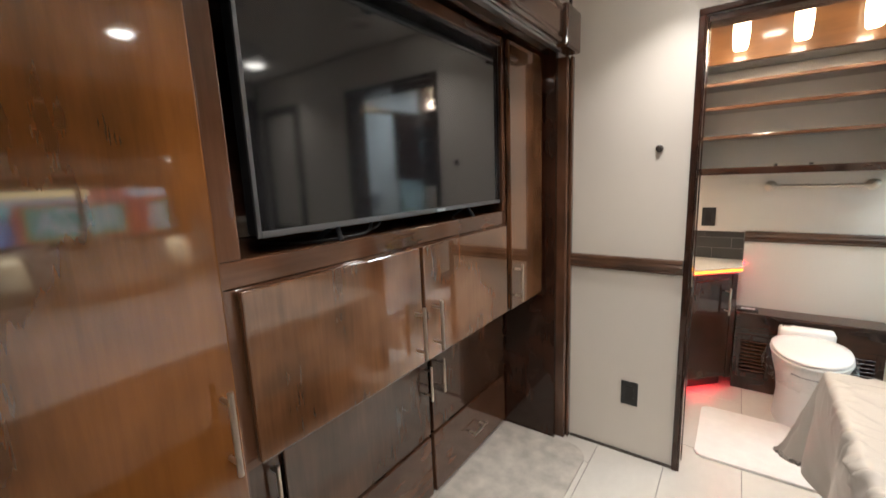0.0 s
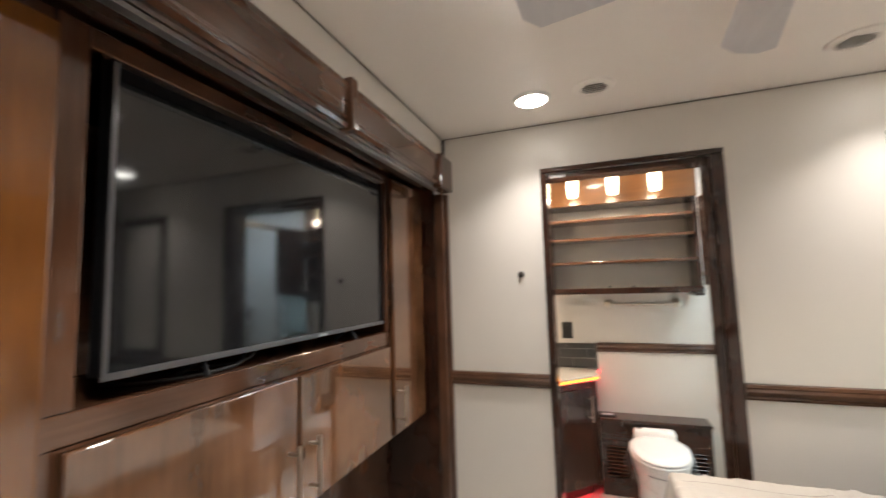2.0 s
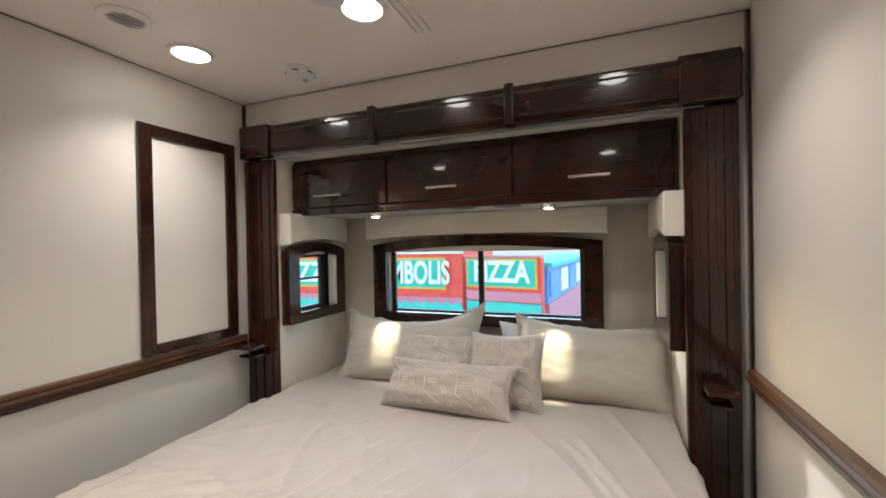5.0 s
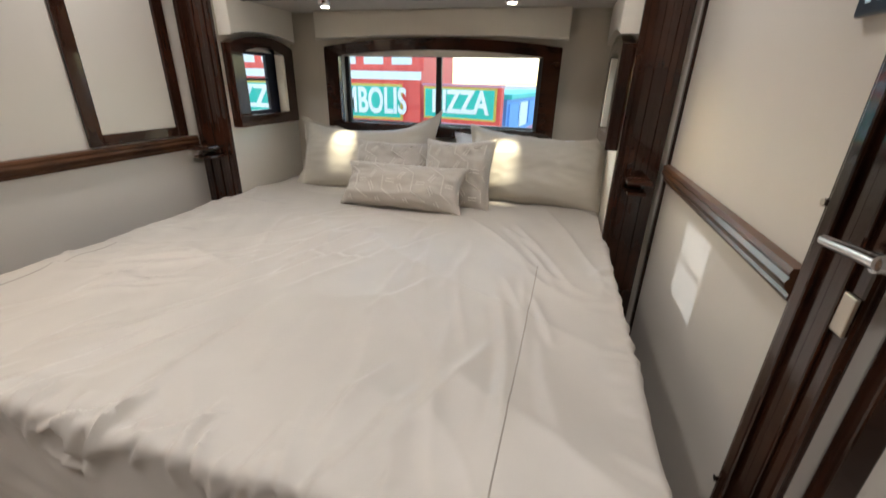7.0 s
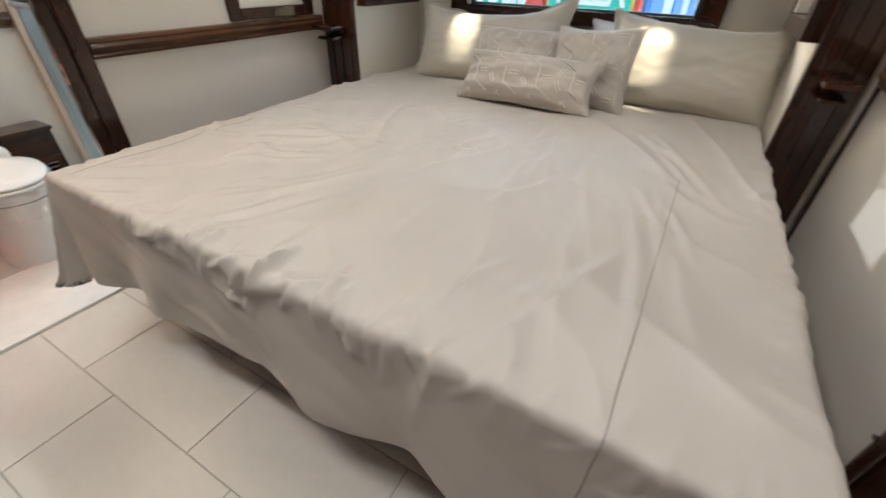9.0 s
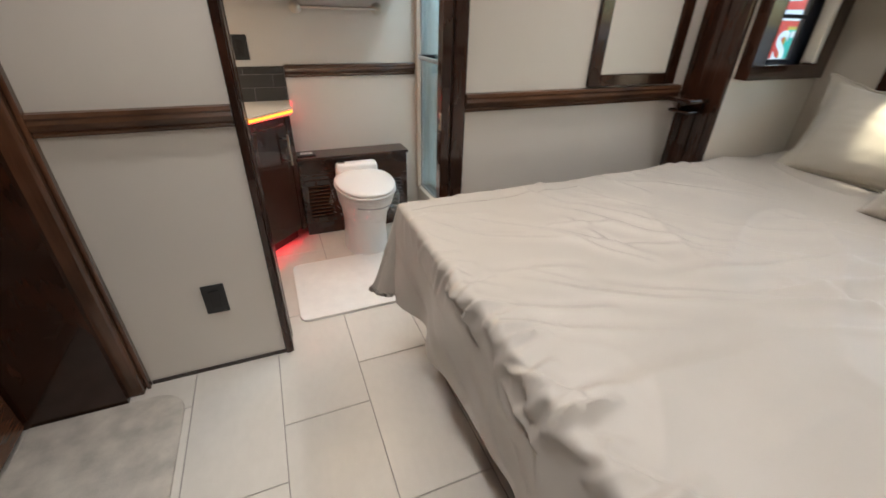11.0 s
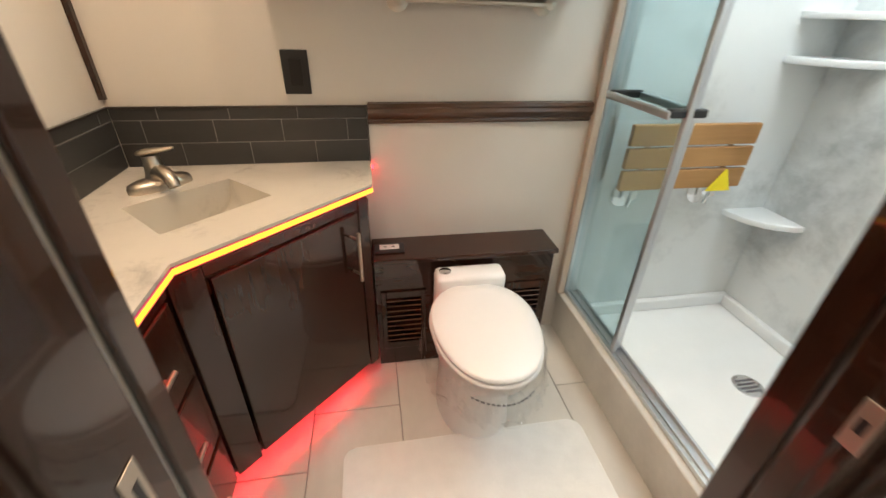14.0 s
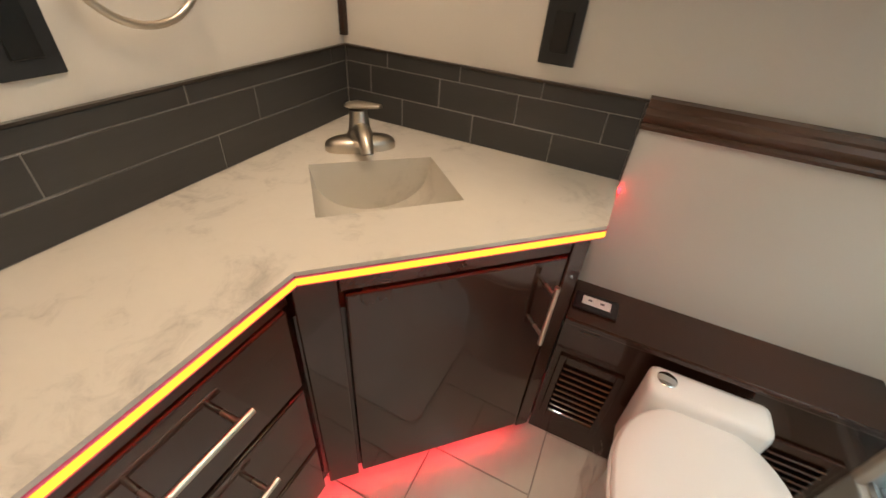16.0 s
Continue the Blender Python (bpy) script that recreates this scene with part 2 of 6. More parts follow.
teak = wood("golden_teak", (0.28, 0.135, 0.045), (0.48, 0.26, 0.105), "x", 0.4, 0.1)
yellow_mat = surface("yellow_tag", (0.85, 0.68, 0.02), 0.5)
white_plastic = surface("white_plastic", (0.78, 0.77, 0.74), 0.35, vary=0.02)
tan_trim = surface("tan_door_edge", (0.58, 0.47, 0.38), 0.4)
joint_mat = surface("brown_joint", (0.16, 0.13, 0.105), 0.6)
panel_edge = surface("bronze_trim", (0.045, 0.034, 0.028), 0.3, 0.3, coat=0.4)
ink = surface("grey_print", (0.12, 0.12, 0.13), 0.7)
screen_mat = surface("tv_screen", (0.010, 0.011, 0.013), 0.08, vary=0.02, coat=0.5, specular=0.5)
blade_mat = surface("whitewashed_fan_blade", (0.64, 0.63, 0.64), 0.35, vary=0.05, stretch=(6, 1, 1))
lens_mat = glow("warm_lamp_lens", (1.0, 0.95, 0.88), 3.8)
bath_lens = glow("amber_lamp_lens", (1.0, 0.75, 0.56), 4.0)
shade_mat = glow("lit_frosted_shade", (1.0, 0.80, 0.52), 1.0)
puck_mat = glow("puck_lens", (1.0, 0.90, 0.72), 3.2)
led_amber = glow("amber_led_strip", (1.0, 0.42, 0.03), 0.45)
led_red = glow("red_led_strip", (1.0, 0.015, 0.03), 6.2)
led_dim = glow("dim_red_led", (1.0, 0.02, 0.03), 2.6)
led_line = glow("red_led_edge", (0.7, 0.10, 0.22), 0.012)
clear_glass = glass_of("clear_glass", (0.98, 1.0, 1.0))
shower_glass_mat = glass_of("pale_green_shower_glass", (0.915, 0.972, 0.978))
film_mat = glass_of("clear_plastic_film", (0.975, 0.97, 0.965), 0.10, 0.12)
sign_red = surface("red_sign_paint", (0.85, 0.10, 0.075), 0.5)
sign_green = surface("green_sign_paint", (0.03, 0.50, 0.38), 0.5)
sign_white = surface("white_sign_paint", (0.85, 0.85, 0.83), 0.5)
sign_yellow = surface("yellow_sign_line", (0.70, 0.50, 0.08), 0.5)
sign_teal = surface("teal_sign_paint", (0.06, 0.60, 0.52), 0.5)
sign_blue = surface("blue_awning", (0.16, 0.36, 0.75), 0.6)
sign_mauve = surface("mauve_sign_paint", (0.62, 0.25, 0.33), 0.5)
asphalt = surface("pale_concrete", (0.42, 0.41, 0.39), 0.9, vary=0.25, scale=0.5, fine=60)
sash_mat = surface("navy_black_sash", (0.010, 0.014, 0.026), 0.3, vary=0.1)


# ---- mesh helpers ----
def box(bm, x0, x1, y0, y1, z0, z1, bevel=0.0, seg=2, m=None):
    """Adds a box, with rounded edges if bevel is given."""
    mat = Matrix.Translation(((x0 + x1) / 2, (y0 + y1) / 2, (z0 + z1) / 2)) @ Matrix.Diagonal((abs(x1 - x0), abs(y1 - y0), abs(z1 - z0), 1))
    if m is not None:
        mat = m @ mat
    r = bmesh.ops.create_cube(bm, size=1.0, matrix=mat)
    if bevel:
        edges = list({e for v in r["verts"] for e in v.link_edges})
        bmesh.ops.bevel(bm, geom=edges, offset=bevel, segments=seg, profile=0.5, affect="EDGES")
    return bm


def boxes(*items, bevel=0.0):
    bm = bmesh.new()
    for it in items:
        box(bm, *it, bevel=bevel)
    return bm


def rod(bm, a, b, r, seg=14, r2=None):
    a, b = Vector(a), Vector(b)
    d = b - a
    m = Matrix.Translation((a + b) / 2) @ d.to_track_quat("Z", "Y").to_matrix().to_4x4()
    bmesh.ops.create_cone(bm, cap_ends=True, segments=seg, radius1=r, radius2=r if r2 is None else r2, depth=d.length, matrix=m)
    return bm


def lathe(bm, profile, m, seg=28):
    """Turns a profile of (radius, height) round the z axis of m."""
    rings = []
    for r, z in profile:
        rings.append([bm.verts.new(m @ Vector((r * math.cos(2 * math.pi * k / seg), r * math.sin(2 * math.pi * k / seg), z))) for k in range(seg)])
    for p, q in zip(rings, rings[1:]):
        for k in range(seg):
            bm.faces.new((p[k], p[(k + 1) % seg], q[(k + 1) % seg], q[k]))
    if profile[0][0] > 1e-5:
        bm.faces.new(list(reversed(rings[0])))
    if profile[-1][0] > 1e-5:
        bm.faces.new(rings[-1])
    return bm


def extrude_profile(bm, pts, a, b):
    """A bar from a to b whose section is pts, pairs of (out, up); out lies to the right of the way from a to b."""
    a, b = Vector(a), Vector(b)
    way = (b - a).normalized()
    right = way.cross(Vector((0, 0, 1)))
    ends = [[bm.verts.new(p + right * o + Vector((0, 0, u))) for o, u in pts] for p in (a, b)]
    n = len(pts)
    for k in range(n):
        bm.faces.new((ends[0][k], ends[0][(k + 1) % n], ends[1][(k + 1) % n], ends[1][k]))
    bm.faces.new(ends[0])
    bm.faces.new(list(reversed(ends[1])))
    return bm


def slab(bm, outline, z0, z1, bevel=0.0):
    """A flat slab with the given outline, counter-clockwise."""
    lo = [bm.verts.new((x, y, z0)) for x, y in outline]
    hi = [bm.verts.new((x, y, z1)) for x, y in outline]
    n = len(lo)
    faces = [bm.faces.new((lo[k], lo[(k + 1) % n], hi[(k + 1) % n], hi[k])) for k in range(n)]
    faces += [bm.faces.new(hi), bm.faces.new(list(reversed(lo)))]
    if bevel:
        edges = list({e for f in faces[-2:] for e in f.edges})
        bmesh.ops.bevel(bm, geom=edges, offset=bevel, segments=2, profile=0.5, affect="EDGES")
    return bm


def mesh_of(name, bm, material, smooth=False):
    bmesh.ops.recalc_face_normals(bm, faces=bm.faces[:])
    me = bpy.data.meshes.new(name)
    bm.to_mesh(me)
    bm.free()
    me.materials.append(material)
    if smooth:
        me.shade_smooth()
        me.set_sharp_from_angle(angle=radians(smooth if smooth is not True else 40))
    return me


def thing(name, at, label, category, group="", kind=""):
    ob = new(name)
    ob.location = at
    ob.empty_display_size = 0.05
    return tagged(ob, label, category, group, kind)


def part(name, bm, material, parent, label="", smooth=False):
    ob = new(name, mesh_of(name, bm, material, smooth))
    ob.parent = parent
    if parent.type == "EMPTY":
        ob.matrix_parent_inverse = Matrix.Translation(-parent.location)
    if label:
        ob["label"] = label
    return ob


def single(name, bm, material, label, category, group="", kind="", smooth=False):
    return tagged(new(name, mesh_of(name, bm, material, smooth)), label, category, group, kind)


def structure(name, bm, material, label, category, smooth=False):
    return single(name, bm, material, label, category, "", "structure", smooth)


def bar_handle(parent, a, b, out, r=0.0055, name="handle"):
    """A straight nickel bar from a to b on two short posts; out points from the door to the bar."""
    a, b, out = Vector(a), Vector(b), Vector(out)
    bm = rod(bmesh.new(), a + out, b + out, r)
    d = (b - a).normalized()
    inset = (b - a).length * 0.14
    for p in (a + d * inset, b - d * inset):
        rod(bm, p, p + out, r * 0.8, 10)
    return part(name, bm, nickel, parent, "brushed nickel bar handle", True)

# ---- the shell of the coach ----
W, E, N, S, BACK = -0.44, 1.843, 2.05, -0.112, 3.17
SLIDE_W, SLIDE_E = -1.12, 2.40

floor = structure("floor", boxes((-1.15, 1.95, -1.85, 3.28, -0.05, -0.005)), grout_mat, "grouted bed under pale porcelain floor tiles", "floor")
structure("wall_north", boxes((W - 0.06, 0.075, N, N + 0.10, -0.005, CEIL), (0.745, E + 0.057, N, N + 0.10, -0.005, CEIL), (0.075, 0.745, N, N + 0.10, 1.885, CEIL)), wall_mat, "cream panelled wall with the bathroom doorway", "wall")
structure("wall_west", boxes((W - 0.06, W, S, N, 1.875, CEIL), (W - 0.065, W - 0.005, N + 0.10, BACK, -0.005, CEIL), (W - 0.06, W, -1.80, S - 0.06, -0.005, CEIL)), wall_mat, "cream side wall above the wardrobe slide", "wall")
structure("wall_east", boxes((E, E + 0.057, S, N, 1.845, CEIL), (E, E + 0.057, 1.90, N, -0.005, 1.845), (E, E + 0.057, S, 0.02, -0.005, 1.845), (E, E + 0.057, N + 0.10, BACK, -0.005, CEIL), (E, E + 0.057, -1.80, S - 0.06, -0.005, CEIL)), wall_mat, "cream side wall above the bed slide", "wall")
structure("wall_back", boxes((W - 0.065, E + 0.057, BACK, BACK + 0.06, -0.005, CEIL)), wall_mat, "cream bathroom wall behind the toilet", "wall")
structure("wall_south", boxes((0.712, E + 0.057, S - 0.06, S, -0.005, CEIL), (W - 0.06, -0.05, S - 0.06, S, -0.005, CEIL), (-0.05, 0.712, S - 0.06, S, 1.93, CEIL)), wall_mat, "cream wall with the open bedroom doorway", "wall")
structure("wall_hall", boxes((W - 0.06, E + 0.057, -1.86, -1.80, -0.005, CEIL)), wall_mat, "cream wall closing the hall", "wall")
structure("ceiling", boxes((W - 0.07, E + 0.06, -1.86, 2.38, CEIL, CEIL + 0.05), (W - 0.07, 1.15, 2.38, 2.95, CEIL, CEIL + 0.05), (1.70, E + 0.06, 2.38, 2.95, CEIL, CEIL + 0.05), (W - 0.07, E + 0.06, 2.95, BACK + 0.06, CEIL, CEIL + 0.05)), ceil_mat, "smooth off-white vinyl ceiling", "ceiling")
structure("ceiling_skylight", boxes((1.13, 1.72, 2.36, 2.97, CEIL + 0.052, CEIL + 0.058)), glass_of("milky_skylight", (0.9, 0.95, 1.0)), "milky skylight over the shower", "skylight")

for nm, it in (("slide_west_roof", (SLIDE_W, W - 0.06, -0.10, 1.995, 1.875, 1.92)), ("slide_west_back", (SLIDE_W - 0.04, SLIDE_W, -0.10, 1.995, -0.005, 1.92)), ("slide_west_north", (SLIDE_W, W - 0.03, 1.972, 1.995, 0.0, 1.875)), ("slide_west_south", (SLIDE_W, W - 0.03, -0.10, -0.077, 0.0, 1.875))):
    structure(nm, boxes(it), wood_z, "dark cherry panel lining the wardrobe slide", "wall")
structure("slide_east_roof", boxes((E + 0.057, SLIDE_E + 0.06, 0.02, 1.90, 1.845, 1.90)), ceil_mat, "off-white roof of the bed slide", "ceiling")
structure("slide_east_floor", boxes((E + 0.057, SLIDE_E + 0.06, 0.02, 1.90, -0.05, 0.0)), wood_y, "floor of the bed slide", "floor")


def wall_with_hole(axis, p0, p1, a0, a1, z0, z1, h0, h1, hz0, hz1):
    """Four boxes round an opening; the wall's thickness runs from p0 to p1 along axis."""
    bm = bmesh.new()
    for u0, u1, w0, w1 in ((a0, h0, z0, z1), (h1, a1, z0, z1), (h0, h1, z0, hz0), (h0, h1, hz1, z1)):
        if axis == "x":
            box(bm, p0, p1, u0, u1, w0, w1)
        else:
            box(bm, u0, u1, p0, p1, w0, w1)
    return bm


structure("slide_east_head", wall_with_hole("x", SLIDE_E, SLIDE_E + 0.06, 0.02, 1.90, 0, 1.845, 0.42, 1.53, 0.985, 1.37), slide_fabric, "greige fabric wall behind the bed head", "wall")
structure("slide_east_north", wall_with_hole("y", 1.85, 1.90, E, SLIDE_E, 0, 1.845, 1.945, 2.265, 1.045, 1.35), valance_mat, "cream side wall of the bed slide with a small window", "wall")
structure("slide_east_south", wall_with_hole("y", 0.02, 0.07, E, SLIDE_E, 0, 1.845, 1.945, 2.265, 1.045, 1.35), valance_mat, "cream side wall of the bed slide with a small window", "wall")

RAIL = [(0, 0), (0.012, 0.002), (0.016, 0.010), (0.013, 0.016), (0.022, 0.024), (0.026, 0.036), (0.021, 0.046), (0.024, 0.052), (0.020, 0.062), (0, 0.064)]


def rail(name, a, b):
    return structure(name, extrude_profile(bmesh.new(), RAIL, a, b), rail_wood, "moulded dark cherry chair rail", "chair rail", 30)


RZ = 0.893
rail("chair_rail_1", (W + 0.022, N, RZ), (0.049, N, RZ))
rail("chair_rail_2", (0.792, N, RZ), (E - 0.03, N, RZ))
rail("chair_rail_3", (E - 0.02, S, RZ + 0.012), (0.862, S, RZ + 0.012))
rail("chair_rail_4", (0.262, BACK, 0.885), (0.985, BACK, 0.885))

# thin trims where walls meet the ceiling and in the corners
structure("ceiling_trim", boxes((W, E, N - 0.004, N - 0.001, CEIL - 0.0045, CEIL - 0.001), (W + 0.001, W + 0.004, S, N - 0.005, CEIL - 0.0045, CEIL - 0.001), (E - 0.004, E - 0.001, S, N - 0.005, CEIL - 0.0045, CEIL - 0.001)), joint_mat, "thin dark joint line under the ceiling", "trim")
structure("corner_trim", boxes((W + 0.001, W + 0.012, N - 0.012, N - 0.001, 1.98, CEIL - 0.009), (E - 0.014, E - 0.001, N - 0.014, N - 0.001, 1.99, CEIL - 0.009), (E - 0.022, E - 0.001, S + 0.001, S + 0.012, 0.0, CEIL - 0.009), (W - 0.004, W + 0.010, BACK - 0.016, BACK - 0.001, 0.96, CEIL - 0.009)), wood_z, "dark cherry corner beads", "trim")
structure("baseboard", boxes((W + 0.03, 0.049, N - 0.008, N - 0.001, 0.0, 0.012), (0.80, 1.84, N - 0.008, N - 0.001, 0.0, 0.012), (0.87, 1.84, S + 0.001, S + 0.008, 0.0, 0.012)), panel_edge, "thin dark strip along the floor", "baseboard")

# bathroom doorway: casing and the linings of the pocket door
door_1 = thing("door_1", (0.40, N, 0), "dark cherry casing of the open bathroom pocket door", "doorway", "", "structure")
part("casing_side", boxes((0.050, 0.0745, N - 0.016, N - 0.001, 0.0, 1.885), bevel=0.004), wood_z, door_1)
part("casing_side", boxes((0.742, 0.792, N - 0.016, N - 0.001, 0.0, 1.885), bevel=0.005), wood_z, door_1)
part("casing_top", boxes((0.050, 0.792, N - 0.017, N - 0.001, 1.886, 1.910), bevel=0.005), wood_x, door_1)
part("jamb", boxes((0.0752, 0.0805, N - 0.012, N + 0.066, 0.0, 1.88), bevel=0.002), wood_z, door_1)
part("jamb", boxes((0.0752, 0.0830, N + 0.074, N + 0.104, 0.0, 1.88), bevel=0.003), wood_z, door_1)
part("jamb", boxes((0.704, 0.7415, N - 0.006, N + 0.010, 0.0, 1.88), bevel=0.004), wood_z, door_1)
part("jamb", boxes((0.722, 0.7415, N + 0.016, N + 0.052, 0.0, 1.88), bevel=0.004), wood_z, door_1)
part("jamb", boxes((0.731, 0.7440, N + 0.060, N + 0.104, 0.0, 1.88), bevel=0.003), wood_z, door_1)
part("head_lining", boxes((0.084, 0.730, N + 0.001, N + 0.104, 1.862, 1.884)), wood_x, door_1)
plate = part("strike_plate", boxes((0.7015, 0.7035, N - 0.008, N + 0.012, 0.835, 0.895), bevel=0.0008), nickel, door_1, "nickel strike plate")
part("slot", boxes((0.7005, 0.7013, N - 0.002, N + 0.006, 0.857, 0.875)), black_plastic, plate)
plate = part("latch_plate", boxes((0.0808, 0.0822, N + 0.020, N + 0.042, 0.845, 0.905), bevel=0.0006), nickel, door_1, "nickel latch plate")
part("slot", boxes((0.0823, 0.0828, N + 0.027, N + 0.035, 0.862, 0.888)), black_plastic, plate)

# bedroom doorway to the hall, with the edge of the sliding door
door_2 = thing("door_2", (0.76, S, 0), "dark cherry casing and open sliding door of the bedroom", "doorway", "", "structure")
part("casing_side", boxes((0.705, 0.852, S + 0.001, S + 0.020, 0.0, 1.95), bevel=0.006), wood_z, door_2)
part("casing_bead", boxes((0.800, 0.828, S + 0.0205, S + 0.030, 0.0, 1.95), bevel=0.004), wood_z, door_2)
part("casing_bead", boxes((0.735, 0.765, S + 0.0205, S + 0.027, 0.0, 1.95), bevel=0.004), wood_z, door_2)
part("casing_side", boxes((-0.12, -0.03, S + 0.001, S + 0.020, 0.0, 1.95), bevel=0.006), wood_z, door_2)
part("casing_top", boxes((-0.12, 0.852, S + 0.001, S + 0.020, 1.951, 2.02), bevel=0.006), wood_x, door_2)
leaf = part("door_leaf", boxes((0.668, 0.700, S - 0.050, S - 0.012, 0.01, 1.92), bevel=0.004), wood_z, door_2, "dark cherry sliding door leaf")
bm = rod(bmesh.new(), (0.668, S + 0.001, 1.055), (0.668, S + 0.052, 1.055), 0.011)
rod(bm, (0.662, S + 0.050, 1.058), (0.762, S + 0.054, 1.050), 0.010, 14, 0.007)
part("lever", bm, chrome, door_2, "polished lever handle", True)
part("lock_plate", boxes((0.707, 0.7335, S + 0.0203, S + 0.026, 0.935, 0.992), bevel=0.002), nickel, door_2, "nickel lock plate")
part("catch", rod(bmesh.new(), (0.835, S + 0.02, 1.085), (0.835, S + 0.032, 1.085), 0.006), chrome, door_2, "small chrome stud", True)
part("catch", rod(bmesh.new(), (0.835, S + 0.02, 0.52), (0.835, S + 0.032, 0.52), 0.006), chrome, door_2, "small chrome stud", True)

# ---- windows ----
def arch_points(a0, a1, z0, z1, rise, steps=12):
    pts = [(a0, z0), (a1, z0)]
    for k in range(steps + 1):
        u = k / steps
        pts.append((a1 + (a0 - a1) * u, z1 + rise * math.sin(math.pi * u) ** 0.8 if 0 < u < 1 else z1))
    return pts


def arched_ring(axis, at, depth, a0, a1, z0, z1, rise, wide, inner_rise):
    """A frame with an arched head, standing in the plane axis = at and depth thick."""
    bm = bmesh.new()
    outer = arch_points(a0, a1, z0, z1, rise)
    inner = arch_points(a0 + wide, a1 - wide, z0 + wide * 0.7, z1 - wide * 0.5, inner_rise)
    def put(p, d):
        return bm.verts.new((at + d, p[0], p[1]) if axis == "x" else (p[0], at + d, p[1]))
    rings = [[put(p, d) for p in ring] for ring, d in ((outer, 0), (outer, depth), (inner, depth * 1.0), (inner, 0))]
    n = len(outer)
    for r, q in zip(rings, rings[1:] + rings[:1]):
        for k in range(n):
            bm.faces.new((r[k], r[(k + 1) % n], q[(k + 1) % n], q[k]))
    return bm


window_1 = thing("window_1", (SLIDE_E, 0.97, 0.98), "wide sliding window with an arched dark cherry frame", "window", "", "structure")
part("surround", arched_ring("x", SLIDE_E - 0.035, 0.034, 0.335, 1.615, 0.945, 1.395, 0.045, 0.085, 0.03), wood_y, window_1)
part("window_frame", boxes((2.436, 2.458, 0.42, 0.445, 0.985, 1.37), (2.436, 2.458, 1.505, 1.53, 0.985, 1.37), (2.436, 2.458, 0.445, 1.505, 0.985, 1.012), (2.436, 2.458, 0.445, 1.505, 1.352, 1.37), bevel=0.003), black_plastic, window_1)
part("mullion", boxes((2.436, 2.458, 0.955, 0.985, 1.012, 1.352), bevel=0.003), black_plastic, window_1)
for y0, y1 in ((0.445, 0.955), (0.985, 1.505)):
    g = part("pane", boxes((2.445, 2.450, y0, y1, 1.012, 1.352)), clear_glass, window_1)
    g.visible_shadow = False
part("roller_shade", rod(boxes((2.392, 2.396, 0.43, 1.52, 1.352, 1.40)), (2.385, 0.43, 1.392), (2.385, 1.52, 1.392), 0.014), valance_mat, window_1, "rolled-up cream shade", True)


def side_window(name, y, d):
    """A small arched window in a side wall of the bed slide; d is +1 or -1, into the slide."""
    w = thing(name, (2.1, y, 1.0), "small arched window with a dark cherry frame", "window", "", "structure")
    part("surround", arched_ring("y", y + d * 0.001, d * 0.052, 1.865, 2.335, 1.00, 1.375, 0.045, 0.075, 0.03), wood_z, w)
    o = y - d * 0.022
    part("window_frame", boxes((1.945, 1.962, o - 0.01, o + 0.01, 1.045, 1.35), (2.185, 2.265, o - 0.01, o + 0.01, 1.045, 1.35), (1.962, 2.185, o - 0.01, o + 0.01, 1.045, 1.068), (1.962, 2.185, o - 0.01, o + 0.01, 1.336, 1.35), bevel=0.003), sash_mat, w, "dark navy sash frame")
    part("crossbar", boxes((1.962, 2.185, o - 0.012, o + 0.008, 1.213, 1.227), bevel=0.003), sash_mat, w, "dark navy crossbar")
    part("shade_track", boxes((2.236, 2.2595, *sorted((y + d * 0.004, y + d * 0.050)), 1.055, 1.345), bevel=0.003), valance_mat, w, "cream shade track")
    for z0, z1 in ((1.068, 1.213), (1.227, 1.336)):
        g = part("pane", boxes((1.962, 2.185, o - 0.002, o + 0.002, z0, z1)), clear_glass, w)
        g.visible_shadow = False
    return w


side_window("window_2", 1.85, -1)
side_window("window_3", 0.07, 1)


def valance(axis, at, out, a0, a1, z0, z1, dip):
    """A padded box valance whose lower edge rises a little to a flat arch."""
    bm = bmesh.new()
    steps = 16
    front, back = [], []
    lower = [(a0 + (a1 - a0) * k / steps, z0 + dip * math.sin(math.pi * k / steps) ** 0.6 if 0 < k < steps else z0) for k in range(steps + 1)]
    outline = lower + [(a1, z1), (a0, z1)]
    rings = []
    for d in (0, out):
        rings.append([bm.verts.new((at + d, p, q) if axis == "x" else (p, at + d, q)) for p, q in outline])
    n = len(outline)
    for k in range(n):
        bm.faces.new((rings[0][k], rings[0][(k + 1) % n], rings[1][(k + 1) % n], rings[1][k]))
    bm.faces.new(rings[0])
    f = bm.faces.new(list(reversed(rings[1])))
    bmesh.ops.bevel(bm, geom=list(f.edges), offset=0.008, segments=3, profile=0.5, affect="EDGES")
    return bm


single("valance", valance("x", SLIDE_E - 0.001, -0.075, 0.312, 1.640, 1.428, 1.562, 0.02), valance_mat, "cream padded valance above the wide bed window", "valance", "window valances", smooth=35)
single("valance", valance("y", 1.849, -0.07, 1.858, 2.345, 1.405, 1.562, 0.03), valance_mat, "small cream padded valance above a side window", "valance", "window valances", smooth=35)
single("valance", valance("y", 0.071, 0.07, 1.858, 2.345, 1.405, 1.562, 0.03), valance_mat, "small cream padded valance above a side window", "valance", "window valances", smooth=35)

# ---- slide surrounds: fascias with blocks, and posts ----
FASCIA = [(0, 0), (0.050, 0.0), (0.054, 0.012), (0.046, 0.022), (0.046, 0.030), (0.050, 0.034), (0.050, 0.112), (0.056, 0.120), (0.056, 0.135), (0.048, 0.145), (0, 0.145)]


